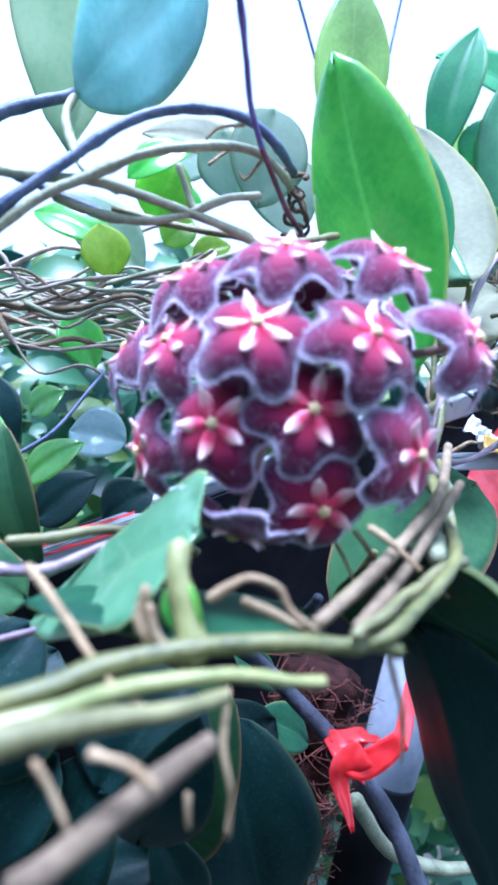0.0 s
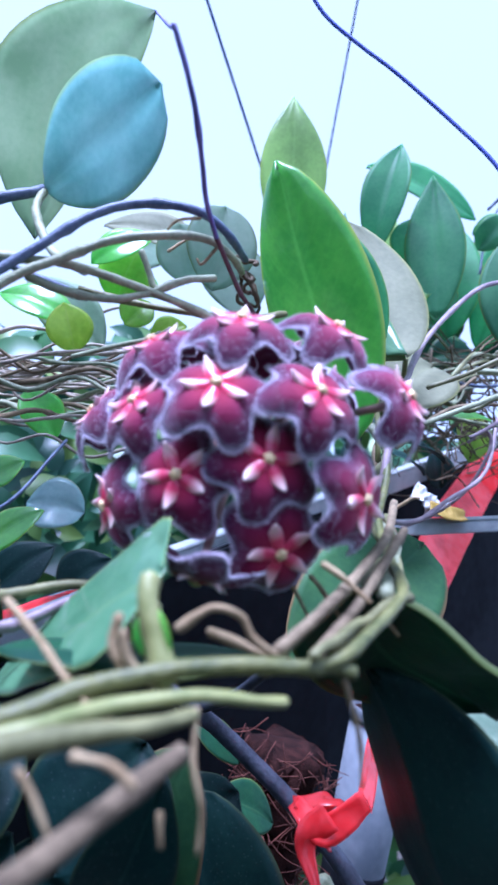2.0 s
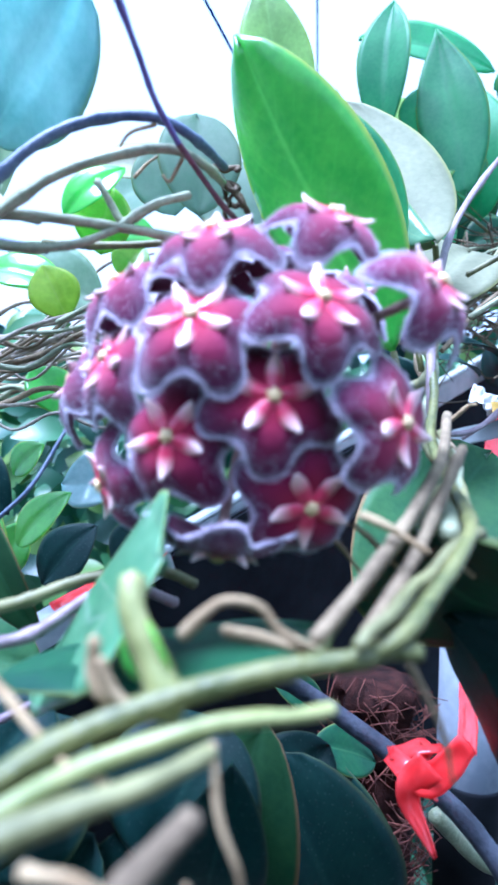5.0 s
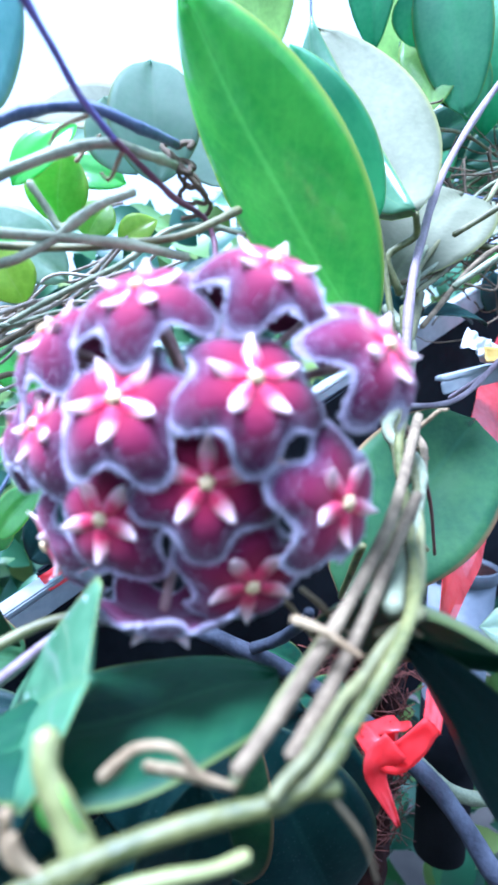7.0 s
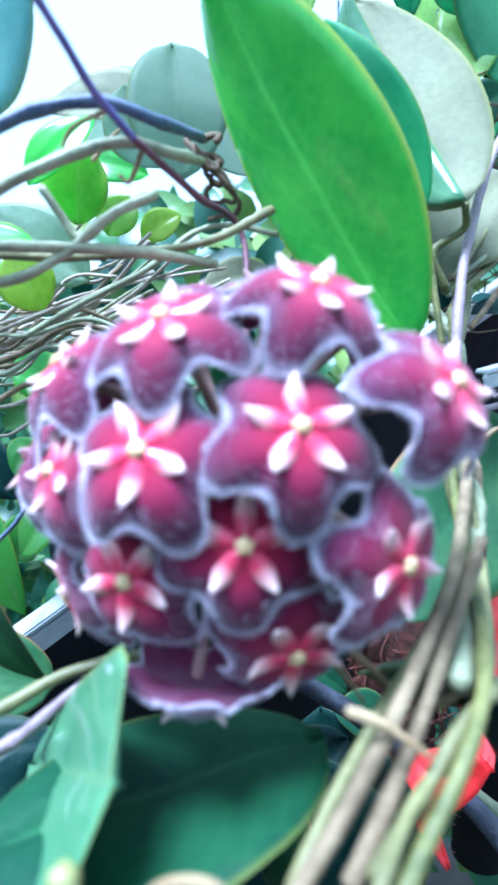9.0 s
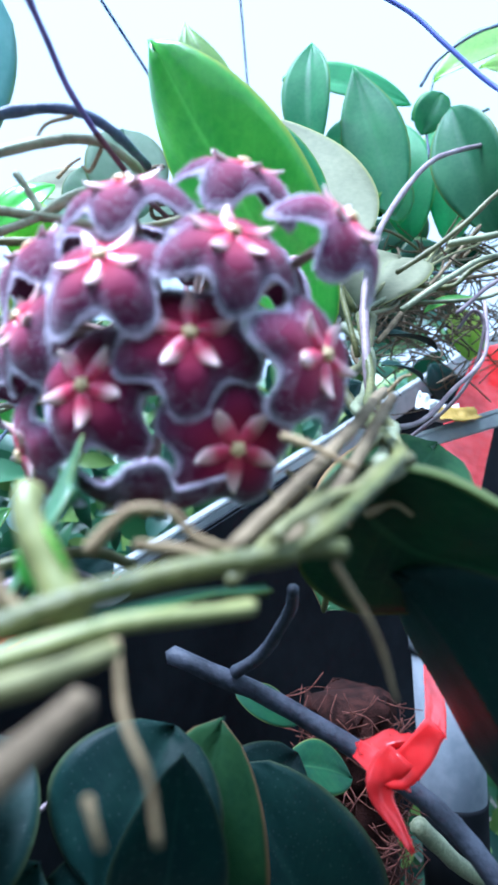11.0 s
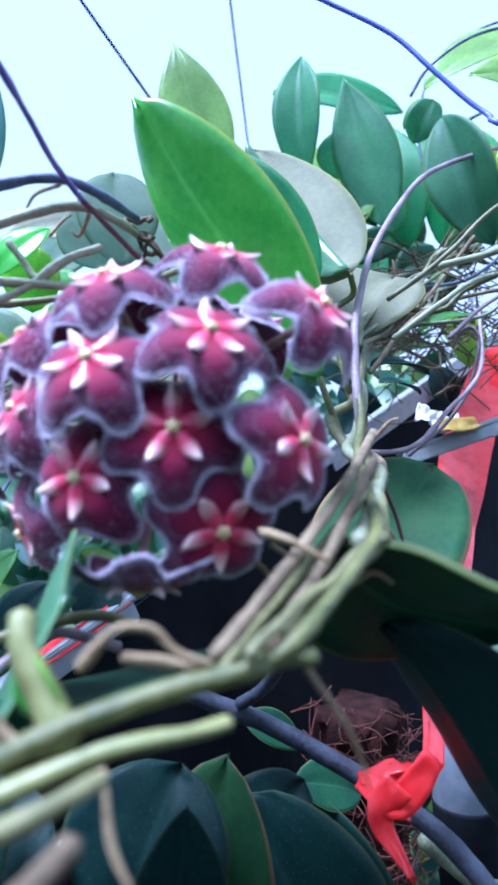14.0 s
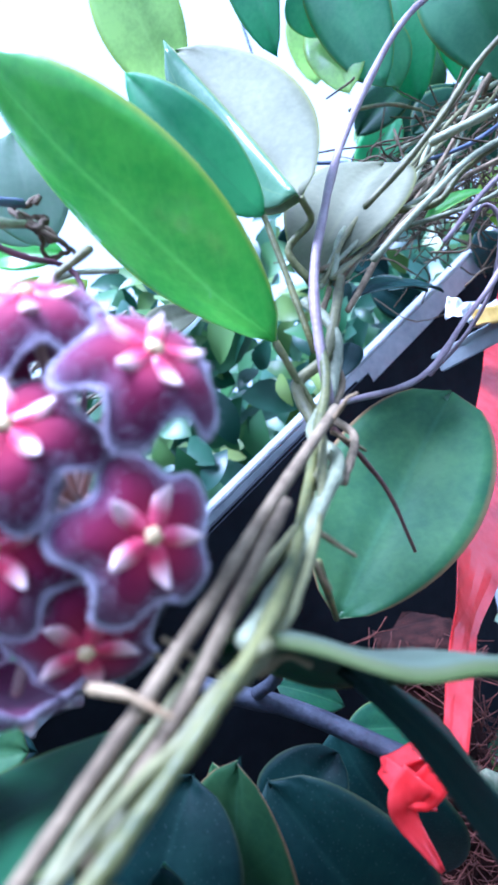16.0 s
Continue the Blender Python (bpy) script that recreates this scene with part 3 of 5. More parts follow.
# rootlets and stubs
part("rootlet", tube([(-0.0168, 0.0868, 1.2825), (-0.0111, 0.0840, 1.2800), (-0.0055, 0.0816, 1.2763), (-0.0000, 0.0793, 1.2735), (0.0035, 0.0794, 1.2725)], 0.00068, 0.0004, steps=5, sides=6, rough=0.3), ROOT, loop)
part("rootlet", tube([(0.0009, 0.0831, 1.2830), (0.0026, 0.0832, 1.2795), (0.0066, 0.0838, 1.2770)], 0.000765, 0.00045, steps=5, sides=6, rough=0.3), ROOT, loop)
part("rootlet", tube([(0.0081, 0.0923, 1.2834), (0.0119, 0.0923, 1.2876), (0.0168, 0.0923, 1.2879), (0.0195, 0.0924, 1.2850), (0.0240, 0.0926, 1.2831)], 0.00085, 0.0005, steps=5, sides=6, rough=0.3), ROOT, loop)
part("rootlet", tube([(0.0130, 0.0943, 1.2840), (0.0173, 0.0944, 1.2834), (0.0230, 0.0936, 1.2825)], 0.00085, 0.0005, steps=5, sides=6, rough=0.3), ROOT, loop)
part("rootlet", tube([(0.0133, 0.0825, 1.2757), (0.0147, 0.0806, 1.2693), (0.0170, 0.0797, 1.2648), (0.0178, 0.0798, 1.2596)], 0.00051, 0.0003, steps=5, sides=6, rough=0.3), ROOT, loop)
part("rootlet", tube([(0.0117, 0.0797, 1.2633), (0.0131, 0.0798, 1.2594)], 0.00051, 0.0003, steps=5, sides=6, rough=0.3), ROOT, loop)
part("rootlet", tube([(0.0359, 0.0948, 1.2816), (0.0413, 0.0981, 1.2726), (0.0438, 0.1002, 1.2650)], 0.00051, 0.0003, steps=5, sides=6, rough=0.3), ROOT, loop)
part("rootlet", tube([(0.0009, 0.0663, 1.2726), (0.0048, 0.0654, 1.2730), (0.0080, 0.0654, 1.2716)], 0.00068, 0.0004, steps=5, sides=6, rough=0.3), ROOT, loop)
part("rootlet", tube([(-0.0045, 0.0672, 1.2697), (-0.0017, 0.0673, 1.2669), (0.0007, 0.0674, 1.2637)], 0.00051, 0.0003, steps=5, sides=6, rough=0.3), ROOT, loop)
part("rootlet", tube([(0.0309, 0.1074, 1.2985), (0.0359, 0.1076, 1.2966), (0.0409, 0.1067, 1.2939)], 0.00068, 0.0004, steps=5, sides=6, rough=0.3), ROOT, loop)
part("rootlet", tube([(0.0641, 0.1816, 1.3199), (0.0691, 0.1811, 1.3249), (0.0721, 0.1810, 1.3261)], 0.00085, 0.0005, steps=5, sides=6, rough=0.3), ROOT, loop)
part("rootlet", tube([(0.0642, 0.1937, 1.3178), (0.0718, 0.1945, 1.3110)], 0.00068, 0.0004, steps=5, sides=6, rough=0.3), ROOT, loop)
part("rootlet", tube([(0.0564, 0.1511, 1.3046), (0.0571, 0.1508, 1.2968), (0.0588, 0.1508, 1.2909)], 0.00068, 0.0004, steps=5, sides=6, rough=0.3), ROOT, loop)
part("rootlet", tube([(0.0588, 0.1564, 1.3007), (0.0645, 0.1620, 1.2935)], 0.00068, 0.0004, steps=5, sides=6, rough=0.3), ROOT, loop)
part("rootlet", tube([(0.0263, 0.1306, 1.2950), (0.0320, 0.1312, 1.2901), (0.0360, 0.1306, 1.2851)], 0.00051, 0.0003, steps=5, sides=6, rough=0.3), ROOT, loop)
part("rootlet", tube([(0.0331, 0.1283, 1.2952), (0.0381, 0.1281, 1.2913), (0.0441, 0.1278, 1.2855)], 0.00068, 0.0004, steps=5, sides=6, rough=0.3), ROOT, loop)
part("rootlet", tube([(0.0470, 0.1282, 1.2875), (0.0518, 0.1287, 1.2894), (0.0553, 0.1287, 1.2875)], 0.000765, 0.00045, steps=5, sides=6, rough=0.3), ROOT, loop)
part("rootlet", tube([(-0.0005, 0.0847, 1.2846), (-0.0001, 0.0842, 1.2805), (0.0026, 0.0840, 1.2776)], 0.00085, 0.0005, steps=5, sides=6, rough=0.3), ROOT, loop)
stem(loop, [(0.0646, 0.1938, 1.3184), (0.0703, 0.1993, 1.3093), (0.0760, 0.2046, 1.2964), (0.0800, 0.2093, 1.2783)], 0.0008, 0.0005, STEM_MAROON, "dry dark stalk")

# young shoot with its folded leaf
SHOOT = [(0.0083, 0.0859, 1.2771), (0.0054, 0.0872, 1.2821), (0.0027, 0.0881, 1.2868), (0.0020, 0.0900, 1.2903)]
stem(loop, SHOOT, 0.0021, 0.0016, SHOOT_SKIN, "fresh yellow-green shoot")
leaf(loop, (0.0033, 0.1015, 1.2910), (-0.0339, 0.1550, 1.2487), 0.0335, (-0.889, -0.268, 0.378), YOUNG, YOUNG, "young leaf folded along its rib", cup=0.06, bend=0.015, broad=0.10, point=0.80)
leaf(loop, (0.0031, 0.0891, 1.2867), (0.0081, 0.0883, 1.2786), 0.006, (-0.5, -0.8, 0.2), LEAF, UNDER, cup=0.5)
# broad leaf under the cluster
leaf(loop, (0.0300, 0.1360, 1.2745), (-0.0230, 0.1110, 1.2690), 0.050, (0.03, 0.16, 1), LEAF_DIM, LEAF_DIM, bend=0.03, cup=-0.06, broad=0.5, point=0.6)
# big upright leaf above the cluster
leaf(loop, (0.0539, 0.2070, 1.3448), (-0.0010, 0.1780, 1.4256), 0.0430, (-0.95, -1, 0.25), LEAF, UNDER, "large glossy upright green leaf with pointed tip", cup=-0.36, bend=0.05, broad=0.50, point=0.66, stalk=[(0.0610, 0.2080, 1.3230), (0.0590, 0.2080, 1.3280)], stalk_r=0.0013)
leaf(loop, (0.0572, 0.2210, 1.3837), (0.0266, 0.2140, 1.4319), 0.0210, (-0.36, -1, 0.2), LEAF_HAZE, UNDER, cup=0.1, stalk=[(0.0640, 0.2100, 1.3400)], stalk_r=0.0011)
# pale undersides behind it
leaf(loop, (0.0690, 0.2210, 1.3860), (0.0360, 0.2580, 1.4610), 0.043, (0.25, 1, 0.1), LEAF, UNDER_PALE, "pale grey-green underside", cup=0.30, bend=0.06, broad=0.5, point=0.6, stalk=[(0.0669, 0.2269, 1.3618), (0.0620, 0.2267, 1.3735), (0.0704, 0.2264, 1.3802)], stalk_r=0.0014)
leaf(loop, (0.0680, 0.2160, 1.3862), (0.0340, 0.2515, 1.4612), 0.043, (-0.25, -1, -0.1), YOUNG, YOUNG, "green half of a folded leaf", cup=-0.30, bend=-0.06, broad=0.5, point=0.6, half=0.0)
leaf(loop, (0.0674, 0.2527, 1.3685), (0.1058, 0.2969, 1.4157), 0.046, (-0.1, -1, 0.6), UNDER_PALE, UNDER_PALE, broad=0.5, point=0.5)
# flat leaf that juts out beside the loop; pale top skin imitates reflected sky
# the dim skin below has its shade in the colour
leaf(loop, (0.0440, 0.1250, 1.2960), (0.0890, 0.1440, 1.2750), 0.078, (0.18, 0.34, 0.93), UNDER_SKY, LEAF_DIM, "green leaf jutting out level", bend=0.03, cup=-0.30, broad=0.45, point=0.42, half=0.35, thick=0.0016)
# leaf hanging under it, its shade put into the skin
leaf(loop, (0.0590, 0.1515, 1.2764), (0.1030, 0.1360, 1.2055), 0.076, (0.8, 0.27, 0.53), LEAF_DEEP_SHADE, LEAF_DEEP_SHADE, "hanging leaf, blue-green darkened for shade", broad=0.45, point=0.6, bend=0.02)
# pale leaf past it
leaf(loop, (0.1840, 0.2125, 1.2450), (0.0990, 0.2167, 1.2520), 0.037, (0.0, -0.75, 0.65), UNDER, UNDER, "pale grey-green leaf", broad=0.45, point=0.6)
# round leaf behind the stems
leaf(loop, (0.0529, 0.2241, 1.2567), (0.1088, 0.2668, 1.3184), 0.056, (-0.25, -1, 0.25), LEAF_MID, UNDER, "broad rounded green leaf with reddish margin", broad=0.52, point=0.45, bend=0.04, stalk=[(0.0538, 0.1903, 1.2854)], stalk_r=0.0013)

# ---- shoot with the dark red stalk that carries the cluster ----
shoot = thing("hoya_shoot", "thin dark red climbing shoot with a coiled tendril", "vine", "hoya vines")
RED = [(-0.0293, 0.12, 1.4111), (-0.0241, 0.125, 1.4036), (-0.0206, 0.131, 1.3981), (-0.0177, 0.141, 1.3927), (-0.0153, 0.15, 1.3878), (-0.0109, 0.16, 1.3831), (-0.0017, 0.178, 1.3772), (0.0085, 0.19, 1.3685)]
RED += [tuple(HEART)]
stem(shoot, RED[:6], 0.0007, 0.0008, STEM_VIOLET, "violet upper stalk", knots=0.35, knot_gap=0.045)
stem(shoot, RED[5:], 0.0008, 0.0007, STEM_RED, "dark red stalk", knots=0.35, knot_gap=0.045)
coil = []
for k in range(46):
    a = k * 0.62
    c = Vector((-0.0027, 0.1900, 1.3928)) + Vector((0.00012 * k, 0.0001 * k, -0.00030 * k))
    wide = 0.0036 + 0.0012 * math.sin(k * 1.7)
    coil.append(c + Vector((math.cos(a) * wide, math.sin(a) * 0.003, math.sin(a * 0.87) * wide)))
part("tendril", tube(coil, 0.0009, 0.0006, steps=3, sides=6, rough=0.35), STEM_BROWN, shoot, "dry coiled tendril")

# ---- bundle of stems above left ----
upper = thing("hoya_vine", "grey-green stems crossing in loops before the sky", "vine", "hoya vines")
stem(upper, [(-0.0732, 0.1484, 1.3357), (-0.0652, 0.1491, 1.3490), (-0.0561, 0.1518, 1.3625), (-0.0450, 0.1545, 1.3776), (-0.0335, 0.1588, 1.3871), (-0.0188, 0.1619, 1.3908), (-0.0091, 0.1680, 1.3896), (-0.0027, 0.1900, 1.3938)], 0.00143, 0.00129, STEM_DARK, knots=0.3, knot_gap=0.028)
stem(upper, [(-0.0725, 0.1488, 1.3328), (-0.0599, 0.1501, 1.3508), (-0.0498, 0.1532, 1.3614), (-0.0358, 0.1554, 1.3730), (-0.0161, 0.1629, 1.3834), (-0.0060, 0.1710, 1.3840), (-0.0017, 0.1930, 1.3888)], 0.00134, 0.00121, STEM_GREY, knots=0.3, knot_gap=0.028)
stem(upper, [(-0.0745, 0.1462, 1.3534), (-0.0622, 0.1513, 1.3570), (-0.0491, 0.1563, 1.3614), (-0.0326, 0.1618, 1.3628), (-0.0122, 0.1695, 1.3632), (0.0031, 0.1783, 1.3620)], 0.00134, 0.00121, STEM_GREY, knots=0.3, knot_gap=0.028)
stem(upper, [(-0.0579, 0.1548, 1.3543), (-0.0472, 0.1573, 1.3538), (-0.0356, 0.1604, 1.3563), (-0.0261, 0.1641, 1.3625), (-0.0181, 0.1665, 1.3700), (-0.0092, 0.1712, 1.3757)], 0.00118, 0.00106, STEM_GREY, knots=0.3, knot_gap=0.028)
stem(upper, [(-0.0323, 0.1653, 1.3754), (-0.0282, 0.1661, 1.3695), (-0.0247, 0.1667, 1.3656), (-0.0168, 0.1684, 1.3712)], 0.00101, 0.00091, STEM_GREY, knots=0.3, knot_gap=0.028)
stem(upper, [(-0.0826, 0.1552, 1.3595), (-0.0708, 0.1559, 1.3576), (-0.0549, 0.1587, 1.3560), (-0.0424, 0.1623, 1.3555)], 0.00109, 0.00098, STEM_DARK, knots=0.3, knot_gap=0.028)
stem(upper, [(-0.0516, 0.1807, 1.3642), (-0.0304, 0.1773, 1.3632), (-0.0106, 0.1741, 1.3641), (0.0033, 0.1758, 1.3673), (0.0156, 0.1832, 1.3755)], 0.00109, 0.00098, STEM_PALE, knots=0.3, knot_gap=0.028)
stem(upper, [(-0.0526, 0.1981, 1.3457), (-0.0352, 0.1959, 1.3547), (-0.0173, 0.1937, 1.3631), (-0.0058, 0.1961, 1.3726), (0.0044, 0.1974, 1.3748), (0.0162, 0.1981, 1.3727)], 0.00084, 0.00076, STEM_GREY, knots=0.3, knot_gap=0.028)
for pts in ([(-0.0109, 0.1662, 1.3828), (-0.0138, 0.1668, 1.3770), (-0.0158, 0.1666, 1.3782)], [(-0.0175, 0.1622, 1.3890), (-0.0232, 0.1604, 1.3856), (-0.0257, 0.1607, 1.3820)], [(-0.0287, 0.1863, 1.3874), (-0.0254, 0.1873, 1.3922), (-0.0227, 0.1880, 1.3949)]):
    part("rootlet", tube(pts, 0.0006, 0.0004, sides=6), ROOT, upper)
# pair of big leaves near the lens
TWIN = (-0.0830, 0.2043, 1.4065)
stem(upper, [(-0.1092, 0.1933, 1.3695), (-0.1022, 0.1963, 1.3892), TWIN], 0.0023, 0.0020, STEM_DARK, knots=0.15)
stem(upper, [TWIN, (-0.0801, 0.1966, 1.3936), (-0.0631, 0.1795, 1.3735), (-0.0454, 0.1622, 1.3631)], 0.0016, 0.0014, STEM_GREY)
leaf(upper, TWIN, (-0.0435, 0.17, 1.4358), 0.0445, (0.15, 1, 0.35), UNDER_BLUE, UNDER_BLUE, "bluish rounded leaf seen against the sky", broad=0.55, point=0.42, bend=0.03, cup=-0.10)
leaf(upper, (-0.0593, 0.1900, 1.4801), (-0.0960, 0.2400, 1.4021), 0.088, (-0.4, 1, 0), UNDER_SKY, UNDER_SKY, "pale green leaf seen against the sky", broad=0.48, point=0.7, bend=0.03, half=0.12, stalk=[(-0.0293, 0.12, 1.4111), (-0.0400, 0.1500, 1.4386)], stalk_r=0.0007, stalk_skin=STEM_VIOLET)

# ---- cable and wires ----
CABLE_LINE = [(-0.0247, 0.262, 1.6375), (-0.0202, 0.264, 1.6119), (-0.0137, 0.266, 1.5941), (-0.0001, 0.268, 1.5806), (0.0218, 0.268, 1.5689), (0.0439, 0.266, 1.5569), (0.077, 0.262, 1.5345), (0.1015, 0.256, 1.5128), (0.1168, 0.25, 1.4891), (0.1341, 0.243, 1.4635), (0.1569, 0.23, 1.4388)]
far = Vector(CABLE_LINE[0]) + (Vector(CABLE_LINE[0]) - Vector(CABLE_LINE[1])) * 6
tagged(stem(None, [tuple(far), *CABLE_LINE, tuple(Vector(CABLE_LINE[-1]) + Vector((0.25, 0.05, -0.06)))], 0.0011, 0.0011, CABLE, name="cable", rough=0.02), "thin blue-purple tendril strung across the sky", "cable")
for pts in ([(-0.1439, 0.4863, 1.8261), (-0.0425, 0.5913, 1.7160)], [(0.0168, 0.5403, 1.9564), (0.0470, 0.7807, 1.7943)]):
    a, b = Vector(pts[0]), Vector(pts[1])
    tagged(stem(None, [tuple(a + (a - b) * 2.5), tuple(a), tuple(b), tuple(b + (b - a) * 0.8)], 0.0014, 0.0014, WIRE, name="support_wire", rough=0.0, sides=6), "thin dark straight support wire against the sky", "wire", "support wires")


# ---- vine on the other side, with upright leaves ----
right = thing("hoya_vine", "climbing stems with tall upright green leaves on a tangle of roots", "vine", "hoya vines")
ARCH = [(0.067, 0.212, 1.3562), (0.074, 0.232, 1.381), (0.089, 0.262, 1.4168), (0.1205, 0.3, 1.4661), (0.1481, 0.325, 1.4926), (0.2144, 0.38, 1.5404)]
stem(right, [(0.0650, 0.2000, 1.3250), *ARCH], 0.0015, 0.0013, STEM_MAUVE, "mauve arching stem", knots=0.15, knot_gap=0.06)
stem(right, [(0.0983, 0.5601, 1.4289), (0.1405, 0.5219, 1.4643), (0.1802, 0.4836, 1.4919), (0.2108, 0.4433, 1.5198), (0.2468, 0.4041, 1.5382)], 0.0012, 0.00102, STEM_GREEN, knots=0.2, knot_gap=0.03)
stem(right, [(0.0977, 0.2600, 1.3861), (0.1148, 0.2600, 1.3848), (0.1253, 0.2600, 1.3930), (0.1392, 0.2600, 1.3993), (0.1533, 0.2600, 1.4072), (0.1552, 0.2600, 1.4332), (0.1750, 0.2600, 1.4560), (0.2056, 0.2600, 1.4712)], 0.0012, 0.00102, STEM_GREEN, knots=0.25, knot_gap=0.03)
stem(right, [(0.0896, 0.2500, 1.3868), (0.1057, 0.2500, 1.3977), (0.1210, 0.2500, 1.4101), (0.1366, 0.2500, 1.4244), (0.1691, 0.2500, 1.4438), (0.1984, 0.2500, 1.4582)], 0.0011, 0.00094, STEM_PALE, knots=0.25, knot_gap=0.03)
stem(right, [(0.1024, 0.2700, 1.3814), (0.1344, 0.2700, 1.3842), (0.1486, 0.2700, 1.3917), (0.1724, 0.2700, 1.4022), (0.1942, 0.2700, 1.4100)], 0.0009, 0.00076, STEM_GREY, knots=0.25, knot_gap=0.03)
stem(right, [(0.1564, 0.2620, 1.4343), (0.1675, 0.2620, 1.4327), (0.1768, 0.2620, 1.4509), (0.1932, 0.2620, 1.4785)], 0.0010, 0.00085, STEM_TAN, knots=0.25, knot_gap=0.03)
stem(right, [(0.1074, 0.3000, 1.3259), (0.1266, 0.3000, 1.3408), (0.1399, 0.3000, 1.3585), (0.1466, 0.3000, 1.3817), (0.1417, 0.3000, 1.3894), (0.1337, 0.3000, 1.3803)], 0.0010, 0.00085, STEM_MAUVE, knots=0.25, knot_gap=0.03)
stem(right, [(0.0794, 0.2596, 1.3671), (0.1079, 0.3008, 1.3989), (0.1400, 0.3435, 1.4242), (0.1945, 0.4069, 1.4592), (0.2366, 0.4466, 1.4830)], 0.0010, 0.00085, STEM_GREY, knots=0.2, knot_gap=0.03)
stem(right, [(0.1279, 0.3745, 1.4474), (0.1559, 0.4009, 1.4634), (0.1858, 0.4274, 1.4737), (0.2151, 0.4527, 1.4663)], 0.0013, 0.001105, STEM_GREY, knots=0.2, knot_gap=0.03)
stem(right, [(0.1050, 0.3722, 1.4736), (0.1329, 0.3982, 1.4812), (0.1621, 0.4238, 1.4784)], 0.0011, 0.000935, STEM_PALE, knots=0.2, knot_gap=0.03)
stem(right, [(0.0876, 0.2378, 1.3664), (0.1096, 0.2432, 1.3823), (0.1351, 0.2585, 1.3984), (0.1889, 0.2850, 1.4137)], 0.0012, 0.00102, STEM_GREY, knots=0.2, knot_gap=0.03)
stem(right, [(0.0761, 0.2315, 1.3517), (0.1033, 0.2541, 1.3810), (0.1423, 0.2794, 1.3992), (0.1935, 0.2999, 1.4115)], 0.0010, 0.00085, STEM_TAN, knots=0.2, knot_gap=0.03)
stem(right, [(0.0770, 0.3336, 1.4382), (0.1346, 0.3388, 1.4262), (0.1845, 0.3478, 1.4481), (0.2454, 0.3614, 1.5329)], 0.0010, 0.00085, STEM_DARK, knots=0.2, knot_gap=0.03)
stem(right, [(0.1185, 0.2667, 1.4076), (0.1514, 0.2699, 1.4175), (0.1683, 0.2841, 1.4442), (0.1996, 0.2951, 1.4802)], 0.0016, 0.00136, STEM_GREY, knots=0.2, knot_gap=0.03)
stem(right, [(0.1120, 0.2461, 1.3682), (0.1388, 0.2579, 1.3889), (0.1909, 0.2764, 1.4116)], 0.0009, 0.000765, STEM_MAUVE, knots=0.2, knot_gap=0.03)
stem(right, [(0.1457, 0.3712, 1.5708), (0.1574, 0.3669, 1.5870), (0.1852, 0.3615, 1.6036), (0.2307, 0.3661, 1.6186)], 0.0011, 0.000935, STEM_DARK, knots=0.2, knot_gap=0.03)
stem(right, [(0.1525, 0.3937, 1.5640), (0.1698, 0.3939, 1.5582), (0.2034, 0.3984, 1.5761)], 0.0012, 0.00102, STEM_DARK, knots=0.2, knot_gap=0.03)
stem(right, [(0.1566, 0.3916, 1.5327), (0.1587, 0.3979, 1.5703), (0.1733, 0.4034, 1.6173), (0.2067, 0.4108, 1.6492), (0.2412, 0.4194, 1.6694)], 0.0010, 0.00085, STEM_DARK, knots=0.2, knot_gap=0.03)
stem(right, [(0.0671, 0.2472, 1.3232), (0.0979, 0.2618, 1.3258), (0.1200, 0.2762, 1.3435), (0.1431, 0.2927, 1.3657), (0.1539, 0.3139, 1.4024)], 0.0012, 0.0009, STEM_MAUVE, "dry grey twig", knots=0.3, knot_gap=0.02)
leaf(right, (0.1252, 0.372, 1.4799), (0.1033, 0.3801, 1.5921), 0.042, (-0.30, -1, -0.25), LEAF_HAZE, UNDER, "tall green leaf with pointed tip, tinted for haze", seed=41.4, cup=0.10, broad=0.45, point=1.05, bend=0.03)
leaf(right, (0.0731, 0.375, 1.5138), (0.0755, 0.3781, 1.6084), 0.033, (-0.45, -1, -0.1), LEAF_HAZE, LEAF_HAZE, seed=29.7, cup=0.35, broad=0.5, point=1.05)
leaf(right, (0.1519, 0.41, 1.5879), (0.0569, 0.4, 1.6002), 0.040, (0.1, -1, 0.35), LEAF_HAZE, LEAF_HAZE, seed=40.5, bend=0.06, broad=0.5, point=0.7)
leaf(right, (0.0121, 0.385, 1.5114), (-0.0106, 0.3722, 1.6175), 0.048, (0.1, -1, -0.2), LEAF_OLIVE, LEAF_OLIVE, seed=38.7, cup=0.05, broad=0.42, point=1.05)
leaf(right, (0.1841, 0.355, 1.4572), (0.1619, 0.362, 1.5493), 0.042, (-0.7, -0.8, 0.0), LEAF_HAZE, UNDER_PALE, seed=30.6, cup=0.45, broad=0.5)
leaf(right, (0.1481, 0.4, 1.5676), (0.1723, 0.4, 1.5853), 0.020, (0, -1, -0.2), LEAF_HAZE, UNDER, seed=20.6, point=0.45, broad=0.5)
leaf(right, (0.2528, 0.3942, 1.6299), (0.1609, 0.3875, 1.5894), 0.045, (0, -0.9, 0.6), LEAF_OLIVE, LEAF_OLIVE, seed=40.5)
leaf(right, (0.2562, 0.3664, 1.5614), (0.1800, 0.3577, 1.5742), 0.042, (0, -1, 0.3), LEAF_OLIVE, LEAF_OLIVE, seed=37.8)
leaf(right, (0.1972, 0.3631, 1.4475), (0.2265, 0.3592, 1.5539), 0.055, (0, -1, 0), LEAF_LIME, LEAF_LIME, seed=49.5)
